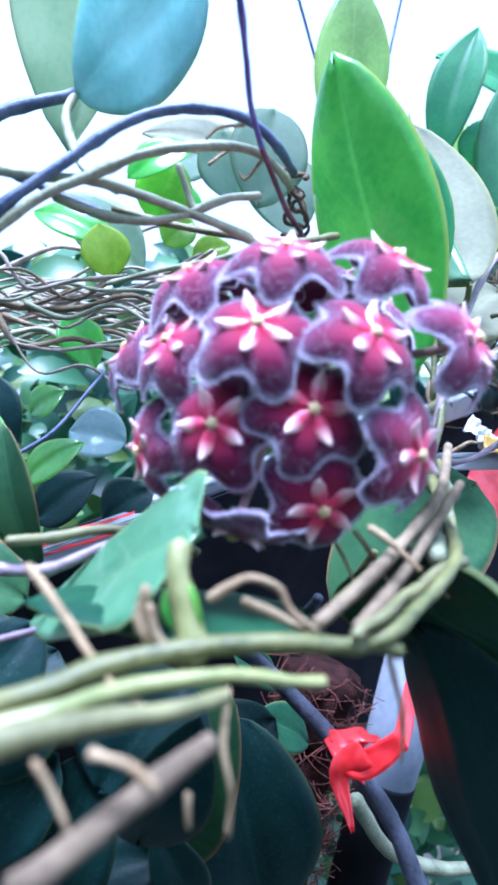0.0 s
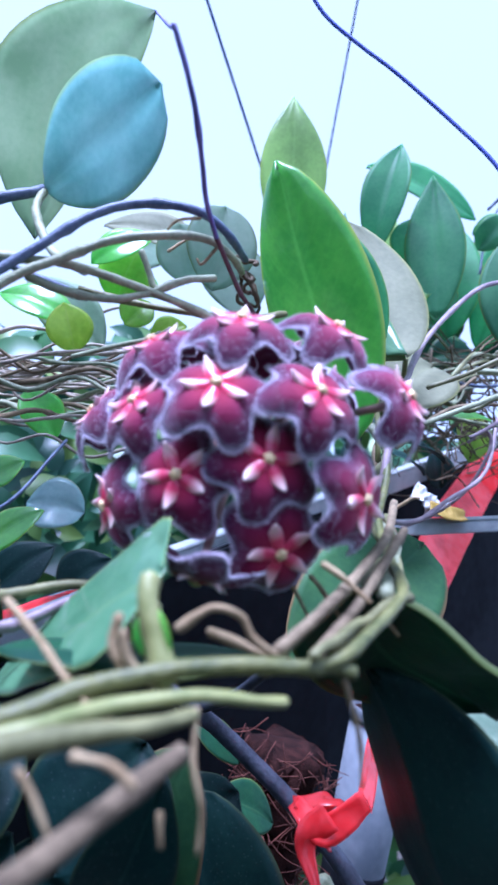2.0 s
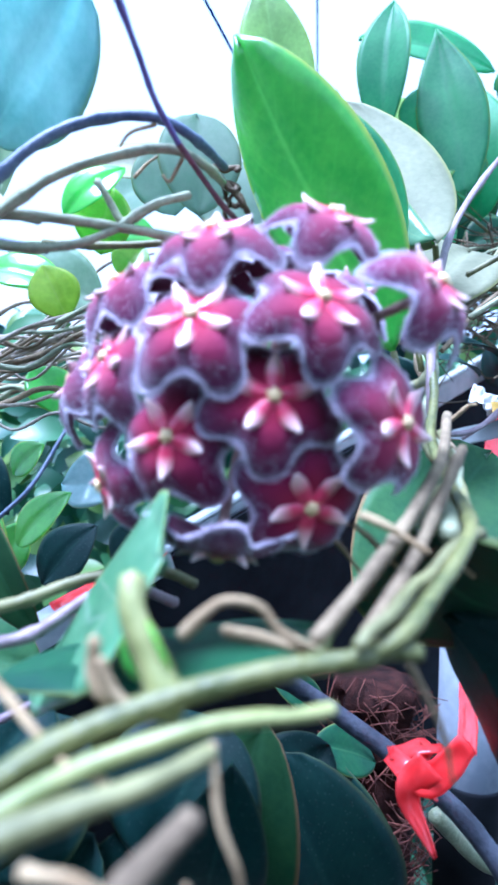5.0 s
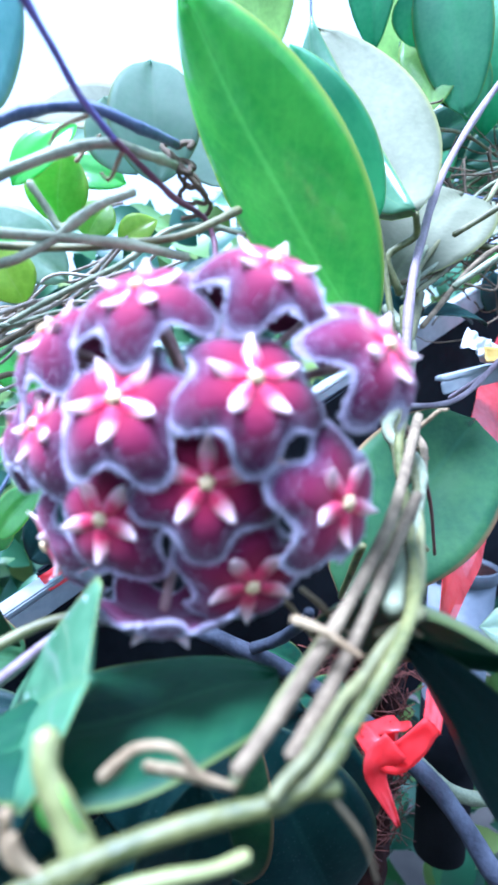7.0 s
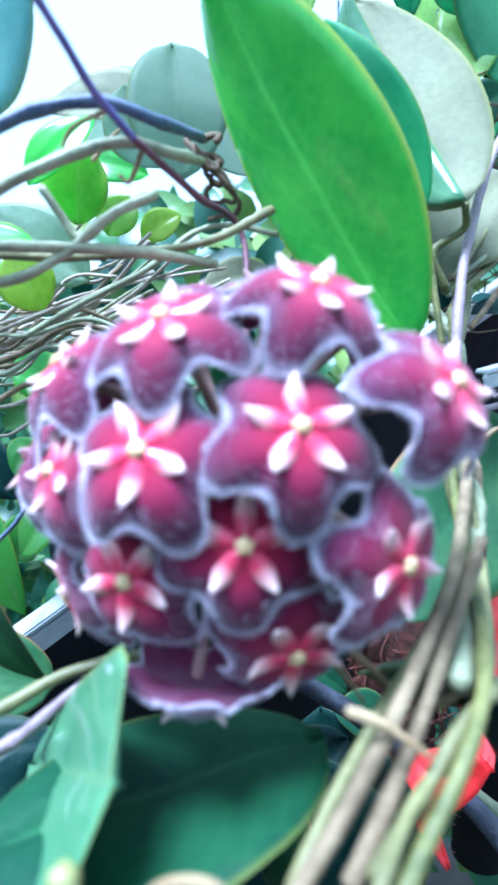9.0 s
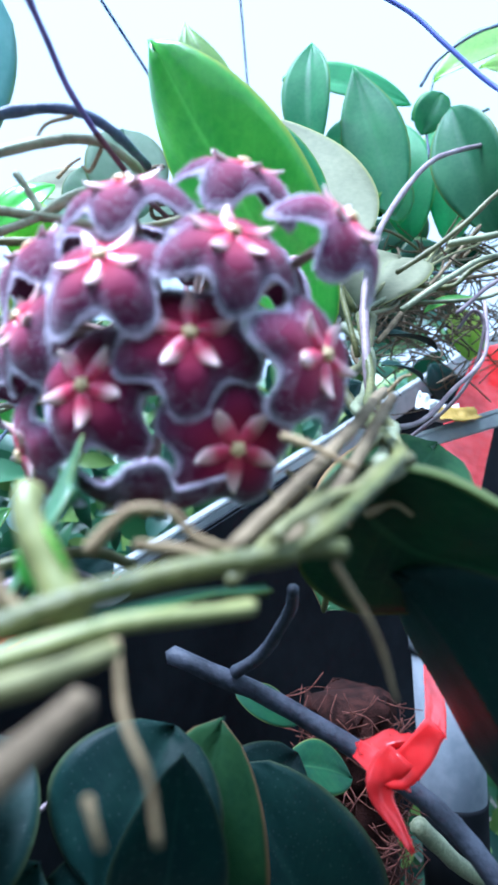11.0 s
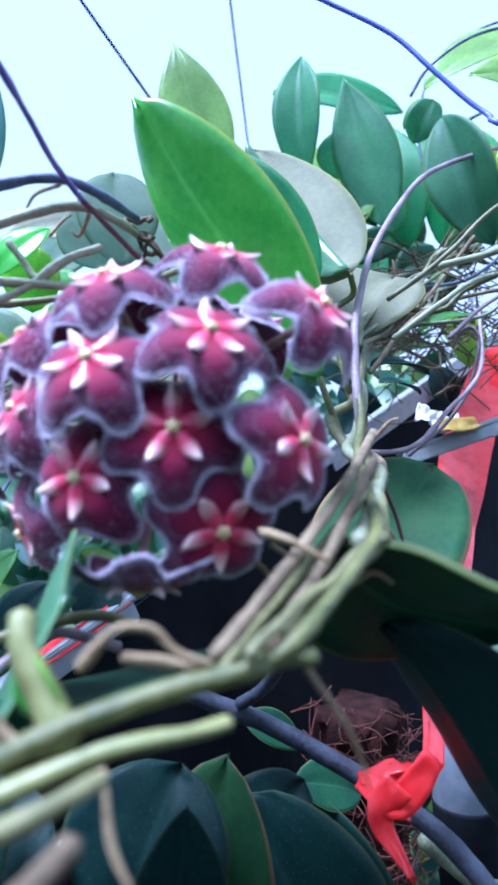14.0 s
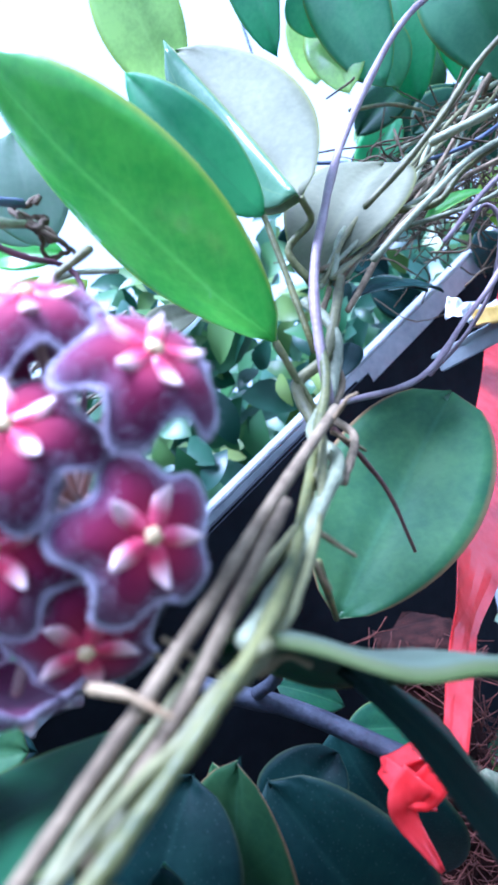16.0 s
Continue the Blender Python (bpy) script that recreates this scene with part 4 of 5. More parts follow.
leaf(right, (0.2430, 0.3394, 1.5911), (0.1964, 0.3458, 1.5749), 0.035, (0, -1, 0.5), LEAF_HAZE, UNDER, seed=31.5)
leaf(right, (0.1529, 0.3959, 1.5536), (0.1668, 0.3890, 1.5812), 0.024, (0, -1, 0.2), LEAF_HAZE, UNDER, seed=21.6, point=0.4)
leaf(right, (0.0987, 0.3849, 1.5218), (0.0935, 0.3787, 1.5516), 0.03, (0, -1, 0.2), LEAF_HAZE, UNDER, seed=27.0)
leaf(right, (0.1067, 0.3730, 1.4827), (0.1091, 0.4085, 1.5490), 0.036, (-0.2, -1, 0.2), LEAF_OLIVE, LEAF_OLIVE, seed=32.4)
leaf(right, (0.1398, 0.4106, 1.4951), (0.1156, 0.4201, 1.5475), 0.044, (0.3, -1, 0.2), LEAF_HAZE, UNDER, seed=39.6)
leaf(right, (0.1685, 0.2484, 1.3243), (0.1449, 0.2574, 1.3874), 0.040, (-0.1, -1, 0.3), LEAF_DIM, UNDER, seed=36.0)
leaf(right, (0.1994, 0.2755, 1.3245), (0.1719, 0.2773, 1.2920), 0.024, (0, -1, 0.3), LEAF_HAZE, UNDER, seed=21.6, point=0.5)
leaf(right, (0.1983, 0.2660, 1.3624), (0.1893, 0.2815, 1.3106), 0.030, (0, -1, 0.2), LEAF_DEEP_SHADE, LEAF_DEEP_SHADE, seed=27.0, point=0.5)
leaf(right, (0.1934, 0.2619, 1.3820), (0.1719, 0.2701, 1.4467), 0.034, (-0.3, -1, 0.2), LEAF_HAZE, UNDER, seed=30.6)
leaf(right, (0.0785, 0.2404, 1.3569), (0.1045, 0.2496, 1.3546), 0.016, (0, -0.5, 1), LEAF_DEEP_SHADE, LEAF_DEEP_SHADE, seed=14.4)
leaf(right, (0.1166, 0.2992, 1.3880), (0.1421, 0.2951, 1.3939), 0.016, (0, -0.6, 1), LEAF, LEAF_DEEP_SHADE, seed=14.4)
leaf(right, (0.1006, 0.3230, 1.3682), (0.1275, 0.3383, 1.3637), 0.016, (0, -0.6, 1), LEAF_DEEP_SHADE, LEAF_DEEP_SHADE, seed=14.4)
leaf(right, (0.0687, 0.2560, 1.3315), (0.0766, 0.2681, 1.3444), 0.016, (-0.3, -1, 0.3), LEAF_DEEP_SHADE, UNDER, seed=14.4)
leaf(right, (0.1894, 0.4239, 1.3990), (0.1932, 0.4483, 1.4482), 0.03, (0, -1, 0.2), LEAF_LIME, LEAF, seed=27.0)
leaf(right, (0.2237, 0.4567, 1.5131), (0.1974, 0.4799, 1.6323), 0.07, (0, -1, 0.1), LEAF_HAZE, UNDER, seed=63.0)
leaf(right, (0.1898, 0.3875, 1.4840), (0.1958, 0.3842, 1.5462), 0.04, (0.1, -1, 0.1), LEAF_LIME, LEAF_LIME, seed=36.0)
rng = random.Random(17)
for k in range(9):
    way = [Vector(p) for p in [(0.0718, 0.2380, 1.3646), (0.0889, 0.2671, 1.3834), (0.1201, 0.3105, 1.4103), (0.1574, 0.3581, 1.4464), (0.1864, 0.3905, 1.4728), (0.2356, 0.4376, 1.5168)]]
    way = [p + Vector((rng.uniform(-1, 1), rng.uniform(-1, 1), rng.uniform(-1, 1))) * (0.003 + 0.0035 * i) for i, p in enumerate(way)]
    r = rng.uniform(0.0007, 0.0013)
    stem(right, [tuple(p) for p in way], r, r * 0.85, rng.choice((STEM_GREY, STEM_TAN, STEM_PALE)), knots=0.25, knot_gap=0.02)
rng = random.Random(11)
# roots, made dense and dark brown to imitate shadow behind the stems
tangle = bmesh.new()
for k in range(240):
    c = Vector((0.1391, 0.3972, 1.4436)) + Vector((rng.gauss(0.02, 0.035), rng.gauss(0.02, 0.03), rng.gauss(-0.01, 0.022)))
    d = Vector((rng.uniform(-1, 1), rng.uniform(-0.5, 0.5), rng.uniform(-0.6, 0.6))) * 0.03
    tube([c - d, c + Vector((rng.uniform(-1, 1), rng.uniform(-1, 1), rng.uniform(-1, 1))) * 0.014, c + d], rng.uniform(0.0003, 0.0007), steps=4, sides=5, bm=tangle)
tagged(part("rootlet", tangle, STEM_BROWN, right, "tangle of dry thin roots"), kind="stuff")

leaf(right, (0.1538, 0.4300, 1.4916), (0.1512, 0.4400, 1.5975), 0.044, (-0.3, -1, 0.1), LEAF_HAZE, LEAF_HAZE, seed=3.1, point=0.9)
leaf(right, (0.1892, 0.4500, 1.4992), (0.1910, 0.4600, 1.6083), 0.050, (0.2, -1, 0.1), LEAF_HAZE, LEAF_HAZE, seed=5.7, point=0.9)
leaf(right, (0.1298, 0.4200, 1.5056), (0.0964, 0.4300, 1.5490), 0.028, (0, -1, 0.4), LEAF_MID, LEAF_MID, seed=7.7)
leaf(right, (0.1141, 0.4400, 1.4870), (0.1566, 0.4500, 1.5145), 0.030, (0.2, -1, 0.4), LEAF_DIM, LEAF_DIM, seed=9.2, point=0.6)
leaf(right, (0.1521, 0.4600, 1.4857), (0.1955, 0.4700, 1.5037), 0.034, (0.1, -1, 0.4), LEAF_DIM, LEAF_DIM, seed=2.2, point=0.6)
leaf(right, (0.1080, 0.4700, 1.4714), (0.1443, 0.4800, 1.4911), 0.026, (0.1, -1, 0.2), LEAF_DEEP_SHADE, LEAF_DEEP_SHADE, seed=1.2, point=0.6)
leaf(right, (0.1134, 0.4700, 1.4630), (0.1479, 0.4700, 1.5081), 0.030, (0.1, -1, 0.15), LEAF_HAZE, LEAF_HAZE, seed=9.0, point=0.8)
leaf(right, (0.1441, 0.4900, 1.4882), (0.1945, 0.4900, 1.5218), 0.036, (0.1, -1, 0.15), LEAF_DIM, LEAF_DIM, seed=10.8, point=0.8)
leaf(right, (0.0995, 0.5000, 1.5557), (0.1083, 0.5000, 1.6277), 0.040, (0.1, -1, 0.15), LEAF_OLIVE, LEAF_OLIVE, seed=12.0, point=0.8)
leaf(right, (0.1746, 0.5000, 1.5125), (0.1697, 0.5000, 1.5712), 0.036, (0.1, -1, 0.15), LEAF_MID, LEAF_MID, seed=10.8, point=0.8)
# dark leaves added deep behind the tangle to fill its shadowed gaps
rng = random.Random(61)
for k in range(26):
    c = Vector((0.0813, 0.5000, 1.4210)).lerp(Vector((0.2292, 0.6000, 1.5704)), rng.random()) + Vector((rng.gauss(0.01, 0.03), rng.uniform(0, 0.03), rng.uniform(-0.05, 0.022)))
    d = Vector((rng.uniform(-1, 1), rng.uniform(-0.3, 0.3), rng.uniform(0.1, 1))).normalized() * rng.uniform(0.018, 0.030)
    leaf(right, tuple(c - d), tuple(c + d), rng.uniform(0.020, 0.034), (rng.uniform(-0.4, 0.4), -1, rng.uniform(-0.3, 0.5)), rng.choice((LEAF_DEEP_SHADE, LEAF_DIM, LEAF_DIM, LEAF_MID)), LEAF_DEEP_SHADE, seed=k * 1.3, point=0.6)

# ---- tangle and leaves behind on the other side ----
left = thing("hoya_vine", "mass of dry creeping stems with round dark leaves behind", "vine", "hoya vines")
rng = random.Random(23)
for _ in range(46):
    # a dry stem creeping along the row at its own depth, bending as it likes
    y, z, rise = rng.uniform(0.215, 0.330), rng.uniform(-0.012, 0.012), rng.uniform(0.02, 0.22)
    low_end = 1.302 + 0.118 * y + z
    first = rng.uniform(-0.55, -0.38)
    pts = [(y * (first + 0.075 * k), y + rng.uniform(-0.004, 0.004), low_end + y * rise * k / 5 + rng.gauss(0, 0.0048)) for k in range(rng.choice((4, 5, 6)))]
    stem(left, pts, rng.choice((0.0005, 0.0007, 0.0010, 0.0015)), 0.0007, rng.choice((STEM_TAN, STEM_GREY, STEM_STRAW, STEM_STRAW)), knots=0.35, knot_gap=0.02)
stem(left, [(-0.0667, 0.1979, 1.2825), (-0.0563, 0.1979, 1.2940), (-0.0520, 0.2077, 1.3098), (-0.0510, 0.2176, 1.3186)], 0.0007, 0.0006, STEM_DARK)
stem(left, [(-0.0367, 0.1316, 1.2730), (-0.0294, 0.1373, 1.2750), (-0.0200, 0.1433, 1.2786), (-0.0059, 0.1494, 1.2803), (0.0019, 0.1545, 1.2771)], 0.0013, 0.0012, STEM_PALE, knots=0.3, knot_gap=0.02)
stem(left, [(-0.0366, 0.1309, 1.2671), (-0.0281, 0.1365, 1.2683), (-0.0187, 0.1430, 1.2751), (-0.0132, 0.1486, 1.2772), (-0.0038, 0.1635, 1.2704)], 0.0014, 0.0012, STEM_MAUVE, knots=0.3, knot_gap=0.02)
stem(left, [(-0.0395, 0.1383, 1.2469), (-0.0278, 0.1398, 1.2534), (-0.0185, 0.1409, 1.2576)], 0.0009, 0.0008, STEM_MAUVE)
stem(left, [(-0.0340, 0.1989, 1.2043), (-0.0211, 0.2062, 1.2144), (-0.0063, 0.2133, 1.2246)], 0.0007, 0.0006, STEM_MAUVE)
leaf(left, (-0.0147, 0.2242, 1.3938), (-0.0188, 0.2292, 1.4344), 0.030, (0.2, -1, 0.3), UNDER_SKY, UNDER_BLUE, seed=27.0, point=0.5)
leaf(left, (-0.0288, 0.2525, 1.4059), (-0.0404, 0.2489, 1.4318), 0.026, (0.0, -1, 0.3), UNDER_SKY, UNDER_BLUE, seed=23.4, point=0.5)
leaf(left, (-0.0293, 0.2790, 1.4366), (-0.0817, 0.2772, 1.4353), 0.026, (0.0, -1, 0.5), UNDER_PALE, UNDER_PALE, seed=23.4)
leaf(left, (-0.0673, 0.2322, 1.3948), (-0.0476, 0.2402, 1.4182), 0.016, (0.1, -1, 0.4), LEAF, UNDER, seed=14.4)
leaf(left, (-0.0558, 0.2439, 1.3848), (-0.0521, 0.2409, 1.4108), 0.024, (0, -1, 0.2), LEAF_LIME, LEAF, seed=21.6)
leaf(left, (-0.0609, 0.2272, 1.3547), (-0.0704, 0.2247, 1.3727), 0.0185, (0.1, -1, 0.2), LEAF_LIME, LEAF_LIME, seed=16.65)
leaf(left, (-0.0635, 0.2757, 1.3698), (-0.1066, 0.2709, 1.3956), 0.030, (0.1, -1, 0.4), UNDER, UNDER, seed=27.0)
leaf(left, (-0.0738, 0.2545, 1.3753), (-0.1087, 0.2528, 1.3784), 0.022, (0.1, -1, 0.6), LEAF, UNDER, seed=19.8)
leaf(left, (-0.0590, 0.2856, 1.3896), (-0.0499, 0.2890, 1.4059), 0.020, (0, -1, 0.3), LEAF_LIME, LEAF, seed=18.0)
leaf(left, (-0.0449, 0.2867, 1.3885), (-0.0287, 0.2897, 1.3990), 0.015, (0, -1, 0.3), LEAF_LIME, LEAF_LIME, seed=13.5)
leaf(left, (-0.1095, 0.3727, 1.4550), (-0.0570, 0.3826, 1.4893), 0.045, (0, -1, 0.3), UNDER_SKY, UNDER_BLUE, seed=40.5, point=0.5)
leaf(left, (-0.0542, 0.3326, 1.4275), (-0.0954, 0.3298, 1.4327), 0.022, (0, -1, 0.4), LEAF, UNDER, seed=19.8)
leaf(left, (-0.0003, 0.3160, 1.4216), (-0.0312, 0.3313, 1.4716), 0.04, (0, -1, 0.2), UNDER_SKY, UNDER_BLUE, seed=36.0, point=0.5)
leaf(left, (-0.0259, 0.3266, 1.3733), (0.0096, 0.3309, 1.3816), 0.02, (0, -1, 0.4), UNDER_PALE, UNDER_PALE, seed=18.0)
leaf(left, (-0.0852, 0.2566, 1.3392), (-0.0664, 0.2573, 1.3214), 0.020, (0.2, -1, 0.6), LEAF, UNDER, seed=18.0)
leaf(left, (-0.0643, 0.1777, 1.2933), (-0.0414, 0.1787, 1.2548), 0.0165, (-0.4, -1, 0.3), LEAF_MID, LEAF_MID, seed=13.05, cup=0.3)
leaf(left, (-0.0720, 0.2280, 1.2707), (-0.0541, 0.2280, 1.2912), 0.016, (0, -1, 0.8), LEAF, LEAF_DEEP_SHADE, seed=14.4)
leaf(left, (-0.0845, 0.2474, 1.2955), (-0.0734, 0.2474, 1.3083), 0.016, (0, -1, 0.8), LEAF, LEAF_DEEP_SHADE, seed=14.4)
leaf(left, (-0.0795, 0.2875, 1.2910), (-0.0515, 0.2880, 1.2929), 0.03, (0, -1, 0.6), UNDER_BLUE, LEAF_DEEP_SHADE, seed=27.0, point=0.5)
leaf(left, (-0.0772, 0.2683, 1.2486), (-0.0555, 0.2683, 1.2756), 0.025, (0, -1, 0.6), LEAF_DEEP_SHADE, LEAF_DEEP_SHADE, seed=22.5)
leaf(left, (-0.0940, 0.2679, 1.2520), (-0.0870, 0.2677, 1.2750), 0.02, (0, -1, 0.6), LEAF, LEAF_DEEP_SHADE, seed=18.0)
leaf(left, (-0.0564, 0.3087, 1.2492), (-0.0355, 0.3087, 1.2732), 0.03, (0, -1, 0.6), LEAF_DEEP_SHADE, LEAF_DEEP_SHADE, seed=27.0)
leaf(left, (-0.0937, 0.2118, 1.2341), (-0.0546, 0.2150, 1.2305), 0.030, (0, -1, 0.8), LEAF_DEEP_SHADE, LEAF_DEEP_SHADE, seed=27.0)
leaf(left, (-0.0985, 0.2423, 1.2930), (-0.0757, 0.2358, 1.2443), 0.022, (-0.2, -1, 0.4), LEAF, LEAF_DEEP_SHADE, seed=19.8, cup=0.2)
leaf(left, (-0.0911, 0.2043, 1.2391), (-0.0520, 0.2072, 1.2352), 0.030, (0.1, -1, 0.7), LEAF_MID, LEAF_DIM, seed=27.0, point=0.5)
leaf(left, (-0.0751, 0.1801, 1.2073), (-0.0358, 0.1865, 1.2244), 0.042, (0.1, -1, 0.8), LEAF_DEEP_SHADE, LEAF_DEEP_SHADE, seed=37.8, point=0.5)
leaf(left, (-0.1234, 0.2829, 1.3059), (-0.0998, 0.2799, 1.2760), 0.024, (-0.2, -1, 0.4), LEAF_DEEP_SHADE, LEAF_DEEP_SHADE, seed=21.6)
leaf(left, (-0.0652, 0.1782, 1.2017), (-0.0424, 0.1835, 1.2183), 0.032, (0, -1, 0.9), LEAF_DEEP_SHADE, LEAF_DEEP_SHADE, seed=28.8)

# ---- low leaves in the shade under the loop ----
low = thing("hoya_vine", "thick dark branch with broad dark green leaves in shade", "vine", "hoya vines")
BRANCH = [(0.0029, 0.2197, 1.2441), (0.0424, 0.2204, 1.2259), (0.0834, 0.2110, 1.2008), (0.1067, 0.2000, 1.1728)]
stem(low, BRANCH, 0.0030, 0.0034, BARK, "dark blue-grey branch", knots=0.12, knot_gap=0.05)
stem(low, [(0.0233, 0.2186, 1.2385), (0.0320, 0.2113, 1.2461), (0.0387, 0.1921, 1.2614), (0.0388, 0.1802, 1.2689)], 0.0022, 0.0016, BARK)
stem(low, [(0.0925, 0.2628, 1.1714), (0.1166, 0.2736, 1.1479), (0.1462, 0.2843, 1.1392), (0.1801, 0.2949, 1.1423)], 0.0035, 0.0030, STEM_GREY)
# most skins here are darkened: the shade is in their colour
leaf(low, (0.0100, 0.2050, 1.1640), (0.0200, 0.1930, 1.2330), 0.044, (-0.3, -1, 0.3), LEAF_MID, LEAF_DEEP_SHADE, seed=41.4, point=0.6, cup=0.05)
leaf(low, (0.0694, 0.2902, 1.1098), (0.0375, 0.2814, 1.1864), 0.060, (-0.3, -1, 0.2), LEAF_DEEP_SHADE, LEAF_DEEP_SHADE, seed=54.0, point=0.5)
leaf(low, (0.0569, 0.2125, 1.1482), (0.0227, 0.2107, 1.2142), 0.050, (0.2, -1, 0.2), LEAF_DEEP_SHADE, LEAF_DEEP_SHADE, seed=45.0, point=0.5)
leaf(low, (-0.0179, 0.1810, 1.1534), (-0.0109, 0.1802, 1.2071), 0.034, (0, -1, 0.4), LEAF_DEEP_SHADE, LEAF_DEEP_SHADE, seed=30.6, point=0.5)
leaf(low, (-0.0402, 0.1701, 1.1786), (-0.0210, 0.1700, 1.2098), 0.030, (0.1, -1, 0.5), LEAF_DEEP_SHADE, LEAF_DEEP_SHADE, seed=27.0, point=0.5)
leaf(low, (0.0069, 0.1607, 1.1984), (0.0134, 0.1501, 1.2400), 0.024, (0.2, -1, 0.3), LEAF_DEEP_SHADE, LEAF, seed=21.6)
leaf(low, (0.0295, 0.1816, 1.1697), (0.0096, 0.1707, 1.1986), 0.016, (0.2, -1, 0.3), LEAF_DEEP_SHADE, LEAF_DEEP_SHADE, seed=14.4)
leaf(low, (-0.0512, 0.2108, 1.1270), (0.0162, 0.2014, 1.1689), 0.04, (0, -0.8, 0.8), LEAF_DEEP_SHADE, LEAF_DEEP_SHADE, seed=36.0, point=0.5)
leaf(low, (-0.0081, 0.1757, 1.1989), (0.0074, 0.1901, 1.2326), 0.045, (0, -1, 0.4), LEAF_DEEP_SHADE, LEAF_DEEP_SHADE, seed=40.5, point=0.5)
leaf(low, (0.0309, 0.2106, 1.1662), (0.0184, 0.2107, 1.2045), 0.034, (0, -1, 0.4), LEAF_DEEP_SHADE, LEAF_DEEP_SHADE, seed=30.6, point=0.5)
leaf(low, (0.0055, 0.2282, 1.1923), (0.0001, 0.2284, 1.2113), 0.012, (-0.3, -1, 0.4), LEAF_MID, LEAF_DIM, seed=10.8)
leaf(low, (0.0427, 0.2746, 1.1889), (0.0727, 0.2889, 1.1771), 0.022, (0, -0.8, 0.8), LEAF_DIM, LEAF_DEEP_SHADE, seed=19.8)
leaf(low, (0.0228, 0.2530, 1.2235), (0.0464, 0.2560, 1.2100), 0.014, (0, -0.8, 0.8), LEAF_DIM, LEAF_DEEP_SHADE, seed=12.6)
leaf(low, (-0.0523, 0.1528, 1.2059), (-0.0363, 0.1684, 1.2440), 0.030, (0.3, -1, 0.4), LEAF_DEEP_SHADE, LEAF_DEEP_SHADE, seed=27.0, point=0.5)
leaf(low, (-0.0481, 0.1655, 1.2000), (-0.0318, 0.1822, 1.2325), 0.040, (0, -1, 0.6), LEAF_DEEP_SHADE, LEAF_DEEP_SHADE, seed=36.0, point=0.5)
leaf(low, (0.0171, 0.2201, 1.1880), (0.0440, 0.2261, 1.2114), 0.03, (0, -1, 0.6), LEAF_DEEP_SHADE, LEAF_DEEP_SHADE, seed=27.0, point=0.5)


# ---- red ribbon ----
def ribbon(points, widths, turns, thick=0.0002, crease=0.0005, seed=0):
    """A strip of plastic film along the points. turns: which way its face looks at each of them."""
    bm = bmesh.new()
    line = spline(points, 8)
    cols = 6
    top, low = [], []
    for i, c in enumerate(line):
        s = i / (len(line) - 1) * (len(points) - 1)
        k = min(int(s), len(points) - 2)
        w = widths[k] + (widths[k + 1] - widths[k]) * (s - k)
        n = Vector(turns[k]).lerp(Vector(turns[k + 1]), s - k)
        along = (line[min(i + 1, len(line) - 1)] - line[max(i - 1, 0)]).normalized()
        n = (n - along * n.dot(along)).normalized()
        side = along.cross(n)
        a, b = [], []
        for j in range(cols + 1):
            v = j / cols - 0.5
            h = crease * 2 * noise.noise(Vector((i * 0.35, v * 3, seed))) + crease * 1.5 * noise.noise(Vector((i * 0.11, v * 6, seed + 5)))
            p = c + side * (w * v) + n * h
            a.append(bm.verts.new(p + n * thick))
            b.append(bm.verts.new(p - n * thick))
        top.append(a)
        low.append(b)
    for i in range(len(line) - 1):
        for j in range(cols):
            bm.faces.new((top[i][j], top[i][j + 1], top[i + 1][j + 1], top[i + 1][j]))
            bm.faces.new((low[i][j], low[i + 1][j], low[i + 1][j + 1], low[i][j + 1]))
        bm.faces.new((top[i][0], top[i + 1][0], low[i + 1][0], low[i][0]))
        bm.faces.new((top[i][cols], low[i][cols], low[i + 1][cols], top[i + 1][cols]))
    for a, b in ((top[0], low[0]), (low[-1], top[-1])):
        for j in range(cols):
            bm.faces.new((a[j], b[j], b[j + 1], a[j + 1]))
    return bm


tie = thing("ribbon", "creased red plastic ribbon knotted round the dark branch", "ribbon")
LONG = [(0.2430, 0.5047, 1.4198), (0.1945, 0.4457, 1.3520), (0.1560, 0.3785, 1.2990), (0.1190, 0.3000, 1.2600), (0.0930, 0.2358, 1.2440), (0.0790, 0.1935, 1.2300)]
part("band", ribbon(LONG, [0.034, 0.035, 0.036, 0.033, 0.012, 0.008], [(0.2, -1, 0.1), (-0.3, -1, 0), (0.2, -1, 0), (0.3, -1, 0.2), (0.3, -1, 0), (0, -1, 0)], seed=1), RIBBON, tie, smooth=False)
top = Vector(LONG[0])
part("band", ribbon([top, top + Vector((0.018, -0.004, 0.012)), top + Vector((0.05, 0.002, 0.002)), top + Vector((0.09, 0.01, -0.02))], [0.028, 0.026, 0.024, 0.020], [(0, -1, 0.3), (0, -0.6, 1), (0, -1, 0.5), (0, -1, 0)], seed=3), RIBBON, tie, smooth=False)
KNOT = Vector((0.0672, 0.1995, 1.2207))
along = (Vector(BRANCH[-1]) - Vector(BRANCH[0])).normalized()
lift = Vector((0, 0, 1)) - along * along.z
lift.normalize()
out = lift.cross(along).normalized()
if out.y > 0:
    out = -out
# film folded over the branch: a sheet across it, a turn behind it, a pointed end hanging down
CORNER, FLAP, POINT = Vector(LONG[-1]), Vector((0.0590, 0.2050, 1.2215)), Vector((0.0690, 0.1860, 1.2020))
FOLD = KNOT + out * 0.0075
part("knot", ribbon([tuple(CORNER), tuple(FOLD + along * 0.002), tuple(FLAP + out * 0.003)], [0.008, 0.009, 0.005], [(0.5, -1, 0.2), (0, -1, 0.5), (-0.5, -0.7, 0.6)], crease=0.0004, seed=4), RIBBON, tie)
